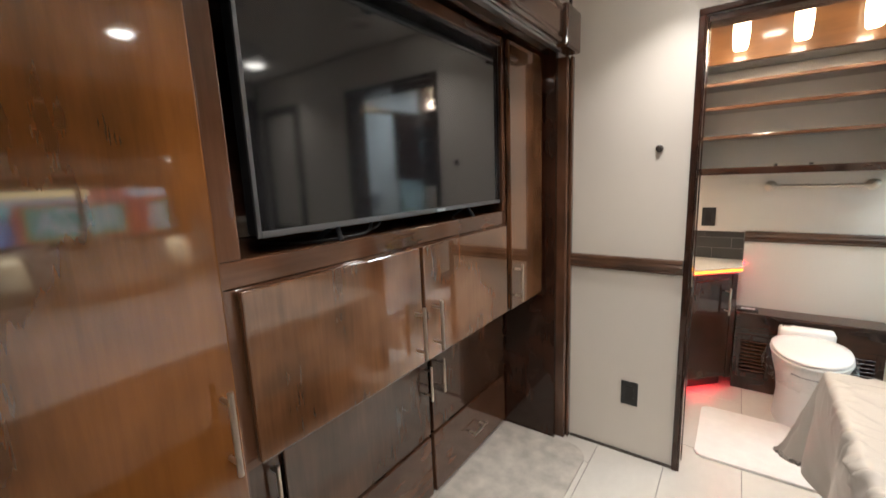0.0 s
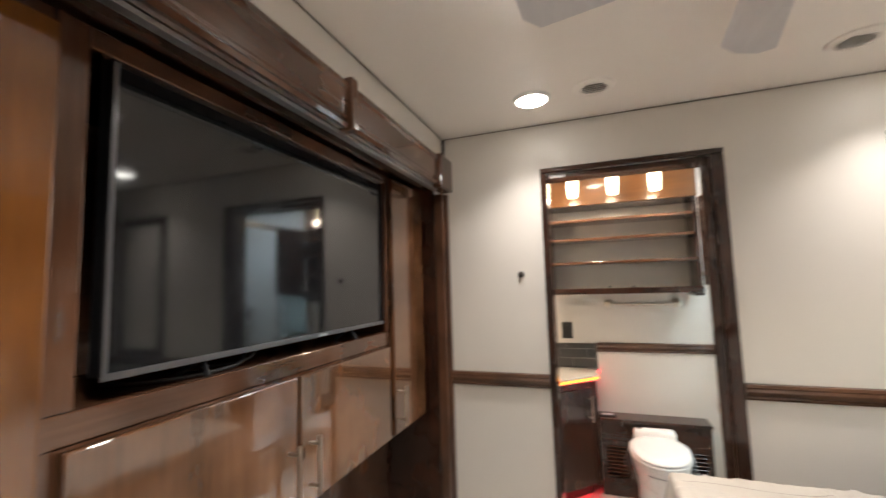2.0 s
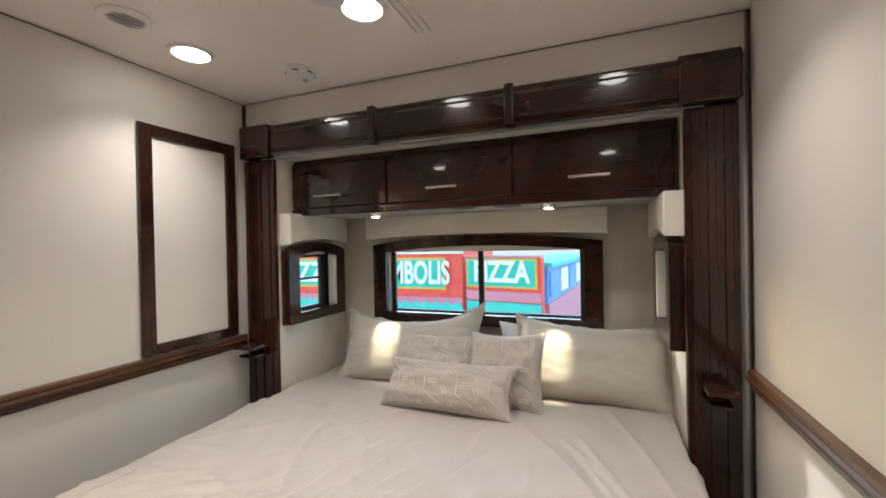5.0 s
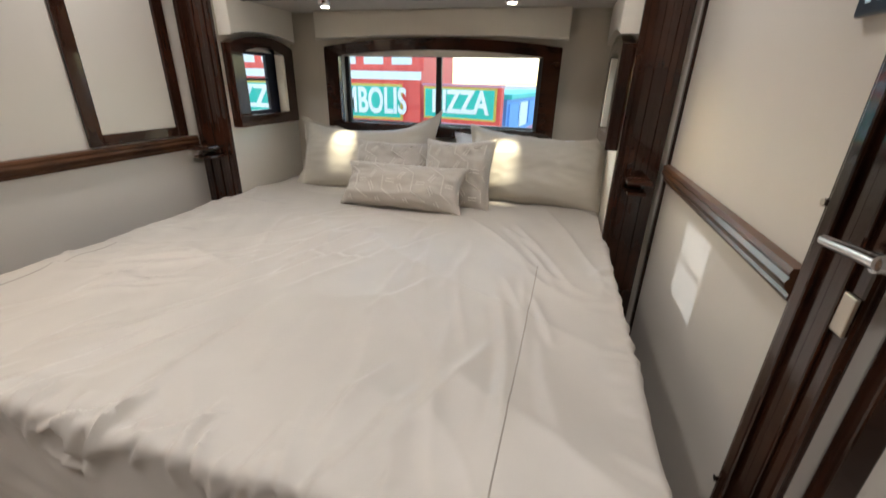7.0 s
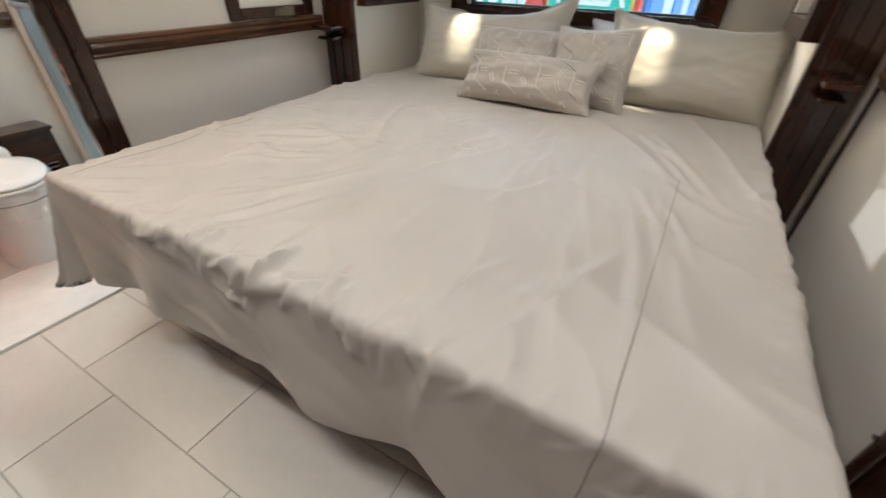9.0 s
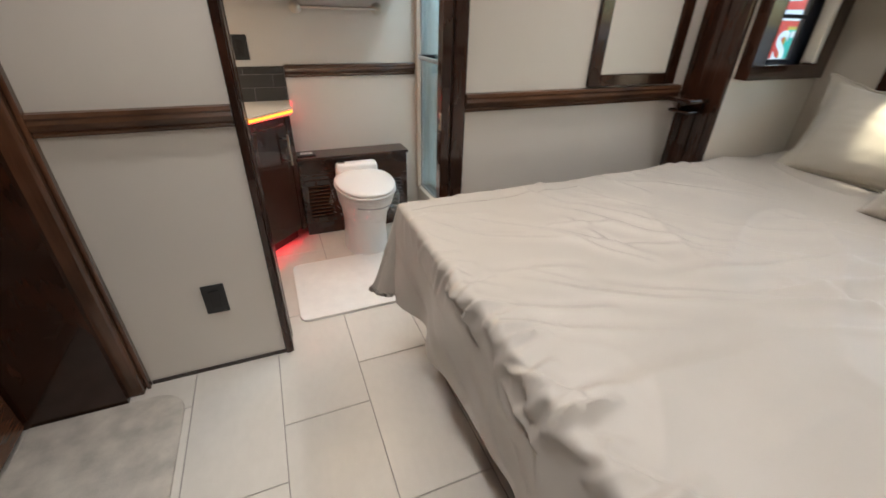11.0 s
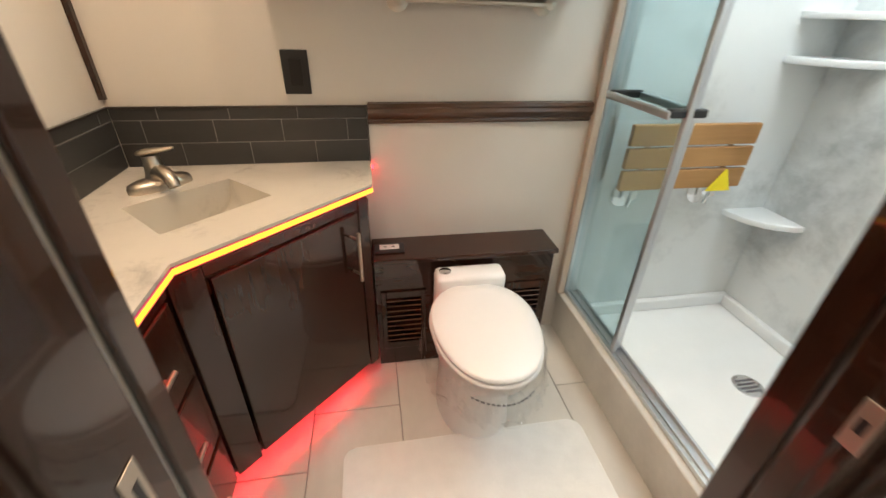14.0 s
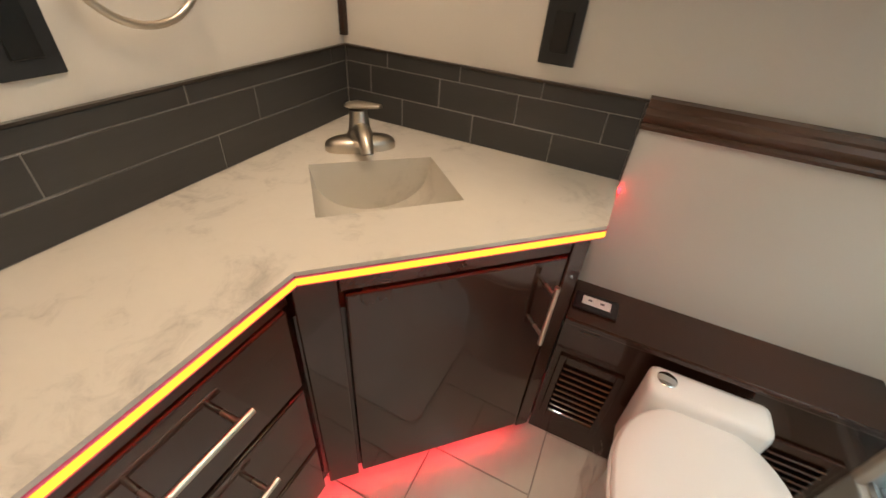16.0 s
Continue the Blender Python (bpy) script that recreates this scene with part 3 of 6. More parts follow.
def slide_surround(name, x, d, zb, y0, y1, blocks, ends, label, wy, wz):
    t = thing(name, (x, (y0 + y1) / 2, 0), label, "slide trim")
    a, b = ((x, y0, zb), (x, y1, zb)) if d > 0 else ((x, y1, zb), (x, y0, zb))
    part("fascia", extrude_profile(bmesh.new(), FASCIA, a, b), wy, t, "moulded dark cherry fascia", 30)
    x0, x1 = sorted((x + d * 0.001, x + d * 0.068))
    for yb in blocks:
        part("block", boxes((x0, x1, yb - 0.018, yb + 0.018, zb - 0.006, zb + 0.155), bevel=0.006), wz, t)
    for e0, e1 in ends:
        part("end_block", boxes((x0, x1, e0, e1, zb - 0.008, zb + 0.152), bevel=0.008), wy, t)
    x0, x1 = sorted((x + d * 0.001, x + d * 0.022))
    part("seal_strip", boxes((x0, x1, y0 + 0.10, y1 - 0.10, zb - 0.012, zb - 0.002)), alu, t, "pale metal strip under the fascia")
    return t


tv_sur = slide_surround("slide_surround", W, 1, 1.838, S + 0.01, 1.99, (0.31, 1.105), ((1.835, 1.998),), "dark cherry surround of the wardrobe slide", brown_y, brown_z)
# brown, not dark cherry: the post's pale reflection is put into its colour
part("post", boxes((-0.480, -0.425, 1.996, 2.046, 0.0, 1.836), bevel=0.009), brown_z, tv_sur)
part("post_bead", boxes((-0.424, -0.412, 2.020, 2.047, 0.0, 1.836), bevel=0.004), brown_z, tv_sur)
part("header", boxes((-0.52, W - 0.062, -0.075, 1.970, 1.848, 1.873)), wood_y, tv_sur)
bed_sur = slide_surround("slide_surround", E, -1, 1.840, S + 0.03, 2.02, (0.66, 1.262), ((S + 0.035, 0.10), (1.835, 2.015)), "dark cherry surround of the bed slide", wood_y, wood_z)
for y0, y1 in ((1.842, 2.030), (S + 0.035, 0.080)):
    bm = boxes((E - 0.026, E - 0.001, y0, y1, 0.0, 1.830), bevel=0.005)
    part("post", bm, wood_z, bed_sur)
    for f in (0.2, 0.5, 0.8):
        part("bead", boxes((E - 0.032, E - 0.0265, y0 + (y1 - y0) * f - 0.012, y0 + (y1 - y0) * f + 0.012, 0.0, 1.82), bevel=0.0025), wood_z, bed_sur)
    # cup-holder ledge on the post
    yc = (y0 + y1) / 2
    bm = boxes((E - 0.145, E - 0.033, y0 + 0.035, y1 - 0.035, 0.905, 0.922), (E - 0.125, E - 0.033, y0 + 0.045, y1 - 0.045, 0.862, 0.876), (E - 0.052, E - 0.033, y0 + 0.05, y1 - 0.05, 0.877, 0.904), bevel=0.005)
    single("bedside_ledge", bm, wood_y, "small dark cherry two-tier ledge on the slide post", "shelf", "bedside ledges", smooth=35)

# framed panel on the cream wall
pf = thing("framed_panel", (1.535, N, 0.96), "cream wall panel in a plain dark cherry frame", "panel")
for nm, it, mt in (("stile", (1.312, 1.366, N - 0.018, N - 0.001, 0.962, 1.902), wood_z), ("stile", (1.712, 1.766, N - 0.018, N - 0.001, 0.962, 1.902), wood_z), ("rail", (1.367, 1.711, N - 0.0175, N - 0.001, 0.962, 1.005), wood_x), ("rail", (1.367, 1.711, N - 0.0175, N - 0.001, 1.850, 1.902), wood_x)):
    part(nm, boxes(it, bevel=0.004), mt, pf)
part("panel", boxes((1.367, 1.711, N - 0.007, N - 0.001, 1.006, 1.849)), wall_mat, pf, "cream textured panel")


def outlet(name, centre, normal, label, w=0.072, h=0.115, mount=None):
    """A dark wall plate with its insert; normal is one of -y, +x."""
    x, y, z = centre
    t = thing(name, centre, label, "outlet", "wall plates")
    def b(hw, hh, d0, d1, bev):
        if normal == "-y":
            return boxes((x - hw, x + hw, y - d1, y - d0, z - hh, z + hh), bevel=bev)
        if normal == "+y":
            return boxes((x - hw, x + hw, y + d0, y + d1, z - hh, z + hh), bevel=bev)
        return boxes((x + d0, x + d1, y - hw, y + hw, z - hh, z + hh), bevel=bev)
    part("plate", b(w / 2, h / 2, 0.001, 0.007, 0.002), black_plastic, t)
    part("insert", b(w * 0.24, h * 0.31, 0.0075, 0.0105, 0.001), surface("black_insert", (0.006, 0.006, 0.006), 0.3), t)
    return t


outlet("wall_outlet", (-0.136, N, 0.312), "-y", "black power outlet low on the cream wall")
outlet("wall_outlet", (0.071, BACK, 1.030), "-y", "black power outlet above the charcoal backsplash")
outlet("wall_outlet", (W - 0.005, 2.545, 1.040), "+x", "black power outlet above the vanity counter")
kp = thing("keypad", (0.93, S, 1.40), "dark wall keypad with small lit keys", "keypad")
part("case", boxes((0.885, 0.965, S + 0.001, S + 0.014, 1.335, 1.475), bevel=0.004), surface("navy_keypad", (0.02, 0.035, 0.06), 0.3), kp)
for r in range(4):
    for c in range(2):
        part("key", boxes((0.905 + c * 0.026, 0.916 + c * 0.026, S + 0.0145, S + 0.016, 1.352 + r * 0.03, 1.363 + r * 0.03)), glow("key_light", (0.6, 0.75, 0.85), 0.04), kp)
bm = lathe(bmesh.new(), [(0.0, 0.016), (0.006, 0.0155), (0.0095, 0.012), (0.010, 0.005), (0.0145, 0.002), (0.0145, 0.0)], pose(-0.061, N - 0.001, 1.416, 90, 0, 0))
single("door_stop", bm, panel_edge, "small round dark door stop on the cream wall", "door stop", smooth=True)

# ---- ceiling fittings ----
# the last fitting, over the sink, is added to go with its guessed lamp
for dx, dy in DOWNLIGHTS + [(0.32, 2.36), (-0.14, 2.70)]:
    t = thing("ceiling_light", (dx, dy, CEIL), "round flush white ceiling light, switched on", "ceiling light", "ceiling lights")
    part("trim_ring", lathe(bmesh.new(), [(0.061, -0.009), (0.063, -0.011), (0.074, -0.006), (0.078, -0.001), (0.061, -0.001)], Matrix.Translation((dx, dy, CEIL))), white_plastic, t, "", True)
    part("lens", lathe(bmesh.new(), [(0.060, -0.003), (0.060, -0.010), (0.054, -0.015), (0.030, -0.0180), (0.0, -0.0185)], Matrix.Translation((dx, dy, CEIL))), lens_mat if dy < 2 else bath_lens, t, "lit white lens", True)
for dx, dy in ((0.302, 1.742), (1.10, 1.74)):
    t = thing("ceiling_vent", (dx, dy, CEIL), "round grey ceiling air vent with a white ring", "vent", "ceiling vents")
    part("ring", lathe(bmesh.new(), [(0.050, -0.006), (0.054, -0.010), (0.074, -0.006), (0.078, -0.001), (0.050, -0.001)], Matrix.Translation((dx, dy, CEIL))), ceil_mat, t, "", True)
    part("core", lathe(bmesh.new(), [(0.049, -0.002), (0.049, -0.005), (0.0, -0.006)], Matrix.Translation((dx, dy, CEIL))), surface("vent_core", (0.10, 0.095, 0.09), 0.5), t, "", True)
    for k in range(5):
        yy = -0.032 + 0.016 * k
        hw = math.sqrt(0.046 ** 2 - yy ** 2)
        part("slat", box(bmesh.new(), -hw, hw, -0.004, 0.004, -0.0008, 0.0008, m=pose(dx, dy + yy, CEIL - 0.009, 35)), surface("vent_slat", (0.30, 0.29, 0.28), 0.45), t)
t = thing("smoke_detector", (1.625, 1.50, CEIL), "white round smoke detector on the ceiling", "smoke detector")
part("body", lathe(bmesh.new(), [(0.0, -0.038), (0.045, -0.038), (0.056, -0.030), (0.058, -0.014), (0.064, -0.010), (0.064, -0.001)], Matrix.Translation((1.625, 1.50, CEIL))), white_plastic, t, "", True)
part("test_button", lathe(bmesh.new(), [(0.0, -0.042), (0.011, -0.042), (0.012, -0.0385)], Matrix.Translation((1.64, 1.49, CEIL))), surface("grey_button", (0.4, 0.4, 0.4), 0.4), t, "", True)
for k in range(6):
    a = math.radians(60 * k + 20)
    part("slot", box(bmesh.new(), -0.012, 0.012, -0.001, 0.001, -0.003, 0.003, m=pose(1.625 + 0.0578 * math.cos(a), 1.50 + 0.0578 * math.sin(a), CEIL - 0.022, 0, 0, math.degrees(a) + 90)), ink, t)
# ceiling air outlet with two raised ribs
bm = boxes((0.95, 1.54, 0.875, 0.882, CEIL - 0.010, CEIL - 0.001), (0.95, 1.54, 0.900, 0.907, CEIL - 0.010, CEIL - 0.001), (0.95, 1.54, 0.925, 0.932, CEIL - 0.010, CEIL - 0.001), bevel=0.003)
structure("ceiling_ribs", bm, ceil_mat, "raised white ribs of the ceiling air duct cover", "trim")

# ceiling fan
FX, FY = 0.62, 0.92
fan = thing("ceiling_fan", (FX, FY, CEIL), "chrome ceiling fan with whitewashed blades, at rest", "ceiling fan")
fm = Matrix.Translation((FX, FY, 0.014))
fan_metal = surface("satin_nickel_fan", (0.62, 0.58, 0.53), 0.22, 1.0, vary=0.05)
part("canopy", lathe(bmesh.new(), [(0.0, 2.128), (0.062, 2.128), (0.060, 2.110), (0.035, 2.088), (0.014, 2.080), (0.0, 2.080)], fm), chrome, fan, "", True)
part("stem", rod(bmesh.new(), (FX, FY, 2.03), (FX, FY, 2.085), 0.012), chrome, fan, "", True)
part("motor", lathe(bmesh.new(), [(0.0, 2.035), (0.030, 2.035), (0.070, 2.022), (0.084, 2.000), (0.084, 1.985), (0.070, 1.972), (0.040, 1.962), (0.030, 1.945), (0.012, 1.938), (0.0, 1.938)], fm), fan_metal, fan, "polished motor housing", True)
part("switch_cap", lathe(bmesh.new(), [(0.0, 1.912), (0.018, 1.914), (0.026, 1.925), (0.022, 1.937), (0.0, 1.937)], fm), nickel, fan, "", True)
part("motor_band", lathe(bmesh.new(), [(0.0845, 1.998), (0.087, 1.995), (0.087, 1.990), (0.0845, 1.987)], fm), panel_edge, fan, "dark band round the motor", True)
for ang in (82, 6, 172, 262):
    m = pose(FX, FY, 1.989, 0, 0, ang)
    bm = bmesh.new()
    n0 = 10
    edge = []
    for s in (-1, 1):
        side = []
        for k in range(n0 + 1):
            u = k / n0
            x = 0.160 + 0.335 * u
            w = (0.045 + 0.016 * u) * (math.sqrt(max(0.0, 1 - ((u - 0.9) / 0.1) ** 2)) * 0.6 + 0.4 if u > 0.9 else 1)
            side.append((x, s * w))
        edge.append(side)
    outline = edge[0] + list(reversed(edge[1]))
    lo = [bm.verts.new(m @ Vector((x, y, 0.004 + y * 0.32))) for x, y in outline]
    hi = [bm.verts.new(m @ Vector((x, y, 0.010 + y * 0.32))) for x, y in outline]
    k = len(lo)
    for i in range(k):
        bm.faces.new((lo[i], lo[(i + 1) % k], hi[(i + 1) % k], hi[i]))
    bm.faces.new(hi)
    bm.faces.new(list(reversed(lo)))
    blade = part("blade", bm, blade_mat, fan, "whitewashed wooden blade")
    bm = bmesh.new()
    outline = [(0.075, -0.013), (0.105, -0.009), (0.128, -0.013), (0.150, -0.034), (0.185, -0.042), (0.192, -0.030), (0.178, -0.015), (0.196, 0.0), (0.178, 0.015), (0.192, 0.030), (0.185, 0.042), (0.150, 0.034), (0.128, 0.013), (0.105, 0.009), (0.075, 0.013)]
    lo = [bm.verts.new(m @ Vector((x, y, -0.003 + y * 0.32))) for x, y in outline]
    hi = [bm.verts.new(m @ Vector((x, y, 0.0035 + y * 0.32))) for x, y in outline]
    k = len(lo)
    for i in range(k):
        bm.faces.new((lo[i], lo[(i + 1) % k], hi[(i + 1) % k], hi[i]))
    bm.faces.new(hi)
    bm.faces.new(list(reversed(lo)))
    iron = part("blade_iron", bm, nickel, fan, "fish-tailed nickel blade bracket")
    for sx, sy in ((0.178, -0.032), (0.178, 0.032), (0.176, 0.0)):
        part("screw", lathe(bmesh.new(), [(0.0, -0.0075), (0.0035, -0.007), (0.0048, -0.0035)], m @ Matrix.Translation((sx, sy, sy * 0.32)), 10), chrome, iron, "", True)

# ---- wardrobe slide: wardrobe, television, cabinets ----
XD = -0.525   # face of the upper doors
XL = -0.74    # face of the lower doors


def door_panel(name, y0, y1, z0, z1, x, parent, material=door_wood, label="glossy cherry door", t=0.020):
    return part(name, boxes((x - t, x, y0, y1, z0, z1), bevel=0.004), material, parent, label)


ward = thing("wardrobe", (-0.80, 0.20, 0), "tall glossy cherry wardrobe built into the slide", "wardrobe")
part("body", boxes((-1.10, XD - 0.024, -0.070, 0.480, 0.02, 1.845)), brown_z, ward)
d = door_panel("door", -0.060, 0.481, 0.06, 1.815, XD, ward, ward_wood, "tall glossy orange-brown cherry door")
bar_handle(d, (XD, 0.454, 0.808), (XD, 0.454, 0.972), (0.034, 0, 0))
part("stile", boxes((XD - 0.023, XD - 0.010, 0.4812, 0.4872, 0.02, 1.84), bevel=0.001), brown_z, ward)

cab = thing("wall_cabinet", (-0.80, 1.25, 0.77), "dark cherry wall cabinet with a television niche above its doors", "cabinet")
XF = XD - 0.021   # face frame
part("bottom_box", boxes((-1.10, XF - 0.02, 0.488, 1.968, 0.765, 1.165)), brown_y, cab)
part("niche_back", boxes((-0.92, -0.90, 0.50, 1.62, 1.19, 1.80)), brown_y, cab, "dark lining of the niche")
part("niche_side", boxes((-0.90, XF - 0.0205, 0.488, 0.506, 1.19, 1.845)), brown_z, cab)
part("tall_box", boxes((-0.90, XF - 0.0205, 1.622, 1.968, 1.19, 1.845)), brown_z, cab)
part("face_rail", boxes((XF - 0.02, XF, 0.488, 1.628, 1.140, 1.192), bevel=0.003), brown_y, cab)
part("face_rail", boxes((XF - 0.02, XF, 0.534, 1.602, 1.808, 1.846), bevel=0.003), brown_y, cab)
part("face_rail", boxes((XF - 0.0195, XF - 0.0005, 0.488, 1.968, 0.765, 0.785)), brown_y, cab)
part("face_stile", boxes((XF - 0.02, XF, 0.488, 0.533, 1.193, 1.846), bevel=0.003), brown_z, cab)
part("face_stile", boxes((XF - 0.02, XF, 1.603, 1.628, 1.193, 1.846), bevel=0.003), brown_z, cab)
part("face_stile", boxes((XF - 0.02, XF - 0.001, 0.488, 1.968, 0.786, 1.139)), brown_z, cab)
part("sill", boxes((-0.90, XF - 0.0205, 0.507, 1.621, 1.172, 1.189)), brown_y, cab, "dark shelf of the niche")
d = door_panel("door", 0.512, 1.043, 0.778, 1.136, XD, cab)
bar_handle(d, (XD, 1.008, 0.810), (XD, 1.008, 0.968), (0.034, 0, 0))
d = door_panel("door", 1.057, 1.592, 0.778, 1.136, XD, cab)
bar_handle(d, (XD, 1.092, 0.810), (XD, 1.092, 0.968), (0.034, 0, 0))
d = door_panel("door", 1.630, 1.950, 0.775, 1.838, XD, cab, door_wood, "tall narrow glossy cherry door")
bar_handle(d, (XD, 1.662, 0.810), (XD, 1.662, 0.968), (0.034, 0, 0))

low = thing("base_cabinet", (-0.92, 1.0, 0), "dark cherry base cabinet with doors above drawers", "cabinet")
part("body", boxes((-1.10, XL - 0.021, 0.488, 1.970, 0.012, 0.762)), wood_z, low)
for y0, y1, hy in ((0.505, 0.665, 0.64), (0.68, 1.318, 1.295), (1.338, 1.962, 1.38)):
    d = door_panel("door", y0, y1, 0.300, 0.755, XL, low, brown_z, "dark glossy cherry door")
    bar_handle(d, (XL, hy, 0.470), (XL, hy, 0.615), (0.034, 0, 0))
    d = door_panel("drawer", y0, y1, 0.022, 0.288, XL, low, brown_y, "dark glossy cherry drawer front")
    yc = (y0 + y1) / 2
    bar_handle(d, (XL, yc - 0.06, 0.150), (XL, yc + 0.06, 0.150), (0.034, 0, 0))

tv = thing("television", (-0.60, 1.10, 1.19), "large flat television with a thin grey bezel, switched off", "television")
TX, TY0, TY1, TZ0, TZ1 = -0.560, 0.578, 1.612, 1.226, 1.830
part("case", boxes((TX - 0.045, TX - 0.007, TY0 + 0.004, TY1 - 0.004, TZ0 + 0.004, TZ1 - 0.004), bevel=0.004), black_plastic, tv)
part("bezel", boxes((TX - 0.006, TX + 0.002, TY0, TY0 + 0.009, TZ0, TZ1), (TX - 0.006, TX + 0.002, TY1 - 0.009, TY1, TZ0, TZ1), (TX - 0.006, TX + 0.002, TY0 + 0.009, TY1 - 0.009, TZ0, TZ0 + 0.013), (TX - 0.006, TX + 0.002, TY0 + 0.009, TY1 - 0.009, TZ1 - 0.009, TZ1), bevel=0.0012), tv_frame_mat, tv, "thin grey bezel")
part("screen", boxes((TX - 0.006, TX - 0.001, TY0 + 0.009, TY1 - 0.009, TZ0 + 0.013, TZ1 - 0.009)), screen_mat, tv, "black glossy screen")
for yy in (0.80, 1.40):
    bm = rod(bmesh.new(), (TX - 0.03, yy, TZ0 + 0.006), (TX + 0.012, yy - 0.02, 1.193), 0.006)
    rod(bm, (TX - 0.03, yy, TZ0 + 0.006), (TX - 0.08, yy - 0.02, 1.193), 0.006)
    part("foot", bm, black_plastic, tv, "black splayed foot", True)
part("badge", boxes((TX + 0.002, TX + 0.004, 1.18, 1.22, TZ0 + 0.002, TZ0 + 0.009)), alu, tv)


def cable(name, pts, r, material, label):
    cu = bpy.data.curves.new(name, "CURVE")
    cu.dimensions = "3D"
    cu.bevel_depth = r
    cu.bevel_resolution = 2
    sp = cu.splines.new("NURBS")
    sp.points.add(len(pts) - 1)
    for p, q in zip(sp.points, pts):
        p.co = (*q, 1)
    sp.use_endpoint_u = True
    cu.materials.append(material)
    return tagged(new(name, cu), label, "cable")


cable("power_cable", [(-0.62, 0.95, 1.24), (-0.60, 0.93, 1.21), (-0.575, 0.90, 1.196), (-0.57, 0.80, 1.196), (-0.60, 0.70, 1.195), (-0.70, 0.66, 1.195)], 0.004, black_plastic, "black power cable lying under the television")
cable("power_cable", [(-0.60, 0.98, 1.25), (-0.59, 0.955, 1.21), (-0.58, 0.92, 1.20), (-0.62, 0.86, 1.195), (-0.75, 0.84, 1.195)], 0.003, black_plastic, "black power cable lying under the television")

# carpet piece of the slide
bm = bmesh.new()
c = 0.09
outline = [(XL + 0.002, 0.02), (-0.29, 0.02)] + [(-0.29 - c + c * math.cos(a), 1.965 - c + c * math.sin(a)) for a in [math.radians(15 * k) for k in range(7)]] + [(XL + 0.002, 1.965)]
slab(bm, outline, 0.0, 0.012, 0.004)
single("carpet", bm, carpet_mat, "grey mottled carpet piece before the wardrobe slide", "carpet")

# ---- overhead cabinets of the bed slide ----
over = thing("overhead_cabinet", (2.15, 0.96, 1.57), "row of dark cherry overhead cabinets above the bed", "cabinet")
XC = 1.95
part("body", boxes((XC + 0.022, SLIDE_E - 0.002, 0.073, 1.847, 1.574, 1.842)), wood_y, over)
part("bottom_panel", boxes((XC + 0.004, SLIDE_E - 0.002, 0.073, 1.847, 1.563, 1.573)), surface("pale_underside", (0.42, 0.39, 0.35), 0.45), over, "pale satin underside")
part("light_rail", boxes((XC - 0.002, XC + 0.020, 0.073, 1.847, 1.552, 1.590), bevel=0.005), wood_y, over)
for y0, y1, h0, h1 in ((1.290, 1.843, 1.525, 1.684), (0.690, 1.282, 0.926, 1.069), (0.078, 0.682, 0.308, 0.460)):
    d = part("door", boxes((XC, XC + 0.020, y0, y1, 1.593, 1.820), bevel=0.004), wood_y, over, "dark glossy cherry lift-up door")
    bar_handle(d, (XC, h0, 1.646), (XC, h1, 1.646), (-0.03, 0, 0))
for dy in (1.42, 0.555):
    t = thing("puck_light", (2.075, dy, 1.563), "small round chrome reading light, switched on", "reading light", "reading lights")
    m = Matrix.Translation((2.075, dy, 0))
    part("body", lathe(bmesh.new(), [(0.020, 1.5385), (0.024, 1.539), (0.030, 1.548), (0.033, 1.5625), (0.020, 1.5625)], m), chrome, t, "", True)
    part("lens", lathe(bmesh.new(), [(0.0195, 1.5395), (0.0195, 1.5375), (0.0, 1.537)], m), puck_mat, t, "lit lens", True)
for y0, y1 in ((0.875, 0.98), (0.665, 0.79)):
    t = thing("underside_speaker", (1.98, (y0 + y1) / 2, 1.563), "black flat grille under the overhead cabinet", "speaker", "cabinet grilles")
    part("rim", boxes((1.985, 2.045, y0, y1, 1.553, 1.5625), bevel=0.004), black_plastic, t)
    for k in range(5):
        part("bar", boxes((1.991 + 0.011 * k, 1.996 + 0.011 * k, y0 + 0.01, y1 - 0.01, 1.5505, 1.5525)), tv_frame_mat, t)

# ---- bed ----
bed = thing("bed", (1.4, 0.95, 0), "wide bed with a wrinkled beige duvet reaching under the window", "bed")
BX0, BX1, BY0, BY1, BZ = 0.492, 2.385, 0.085, 1.832, 0.672
part("base", boxes((0.66, 2.38, 0.16, 1.76, 0.0, 0.36), bevel=0.01), wood_x, bed, "dark bed base")
part("mattress", boxes((0.535, 2.37, 0.12, 1.79, 0.362, 0.640), bevel=0.05), white_pillow, bed, "white mattress")


def ridged(v):
    return 1 - abs(noise.noise(v))


def duvet_height(x, y):
    """Broad soft swells of the stuffing."""
    p = Vector((x * 1.2 + 0.5 * y, y * 2.6 - 1.1 * x, 0.3))
    h = 0.016 * noise.noise(p * 1.1) + 0.009 * noise.noise(p * 2.9 + Vector((3, 1, 7)))
    h += 0.010 * ridged(Vector((x * 1.1 + 1.2 * y, 3.0 * y - 2.2 * x, 5.1))) ** 7
    return h


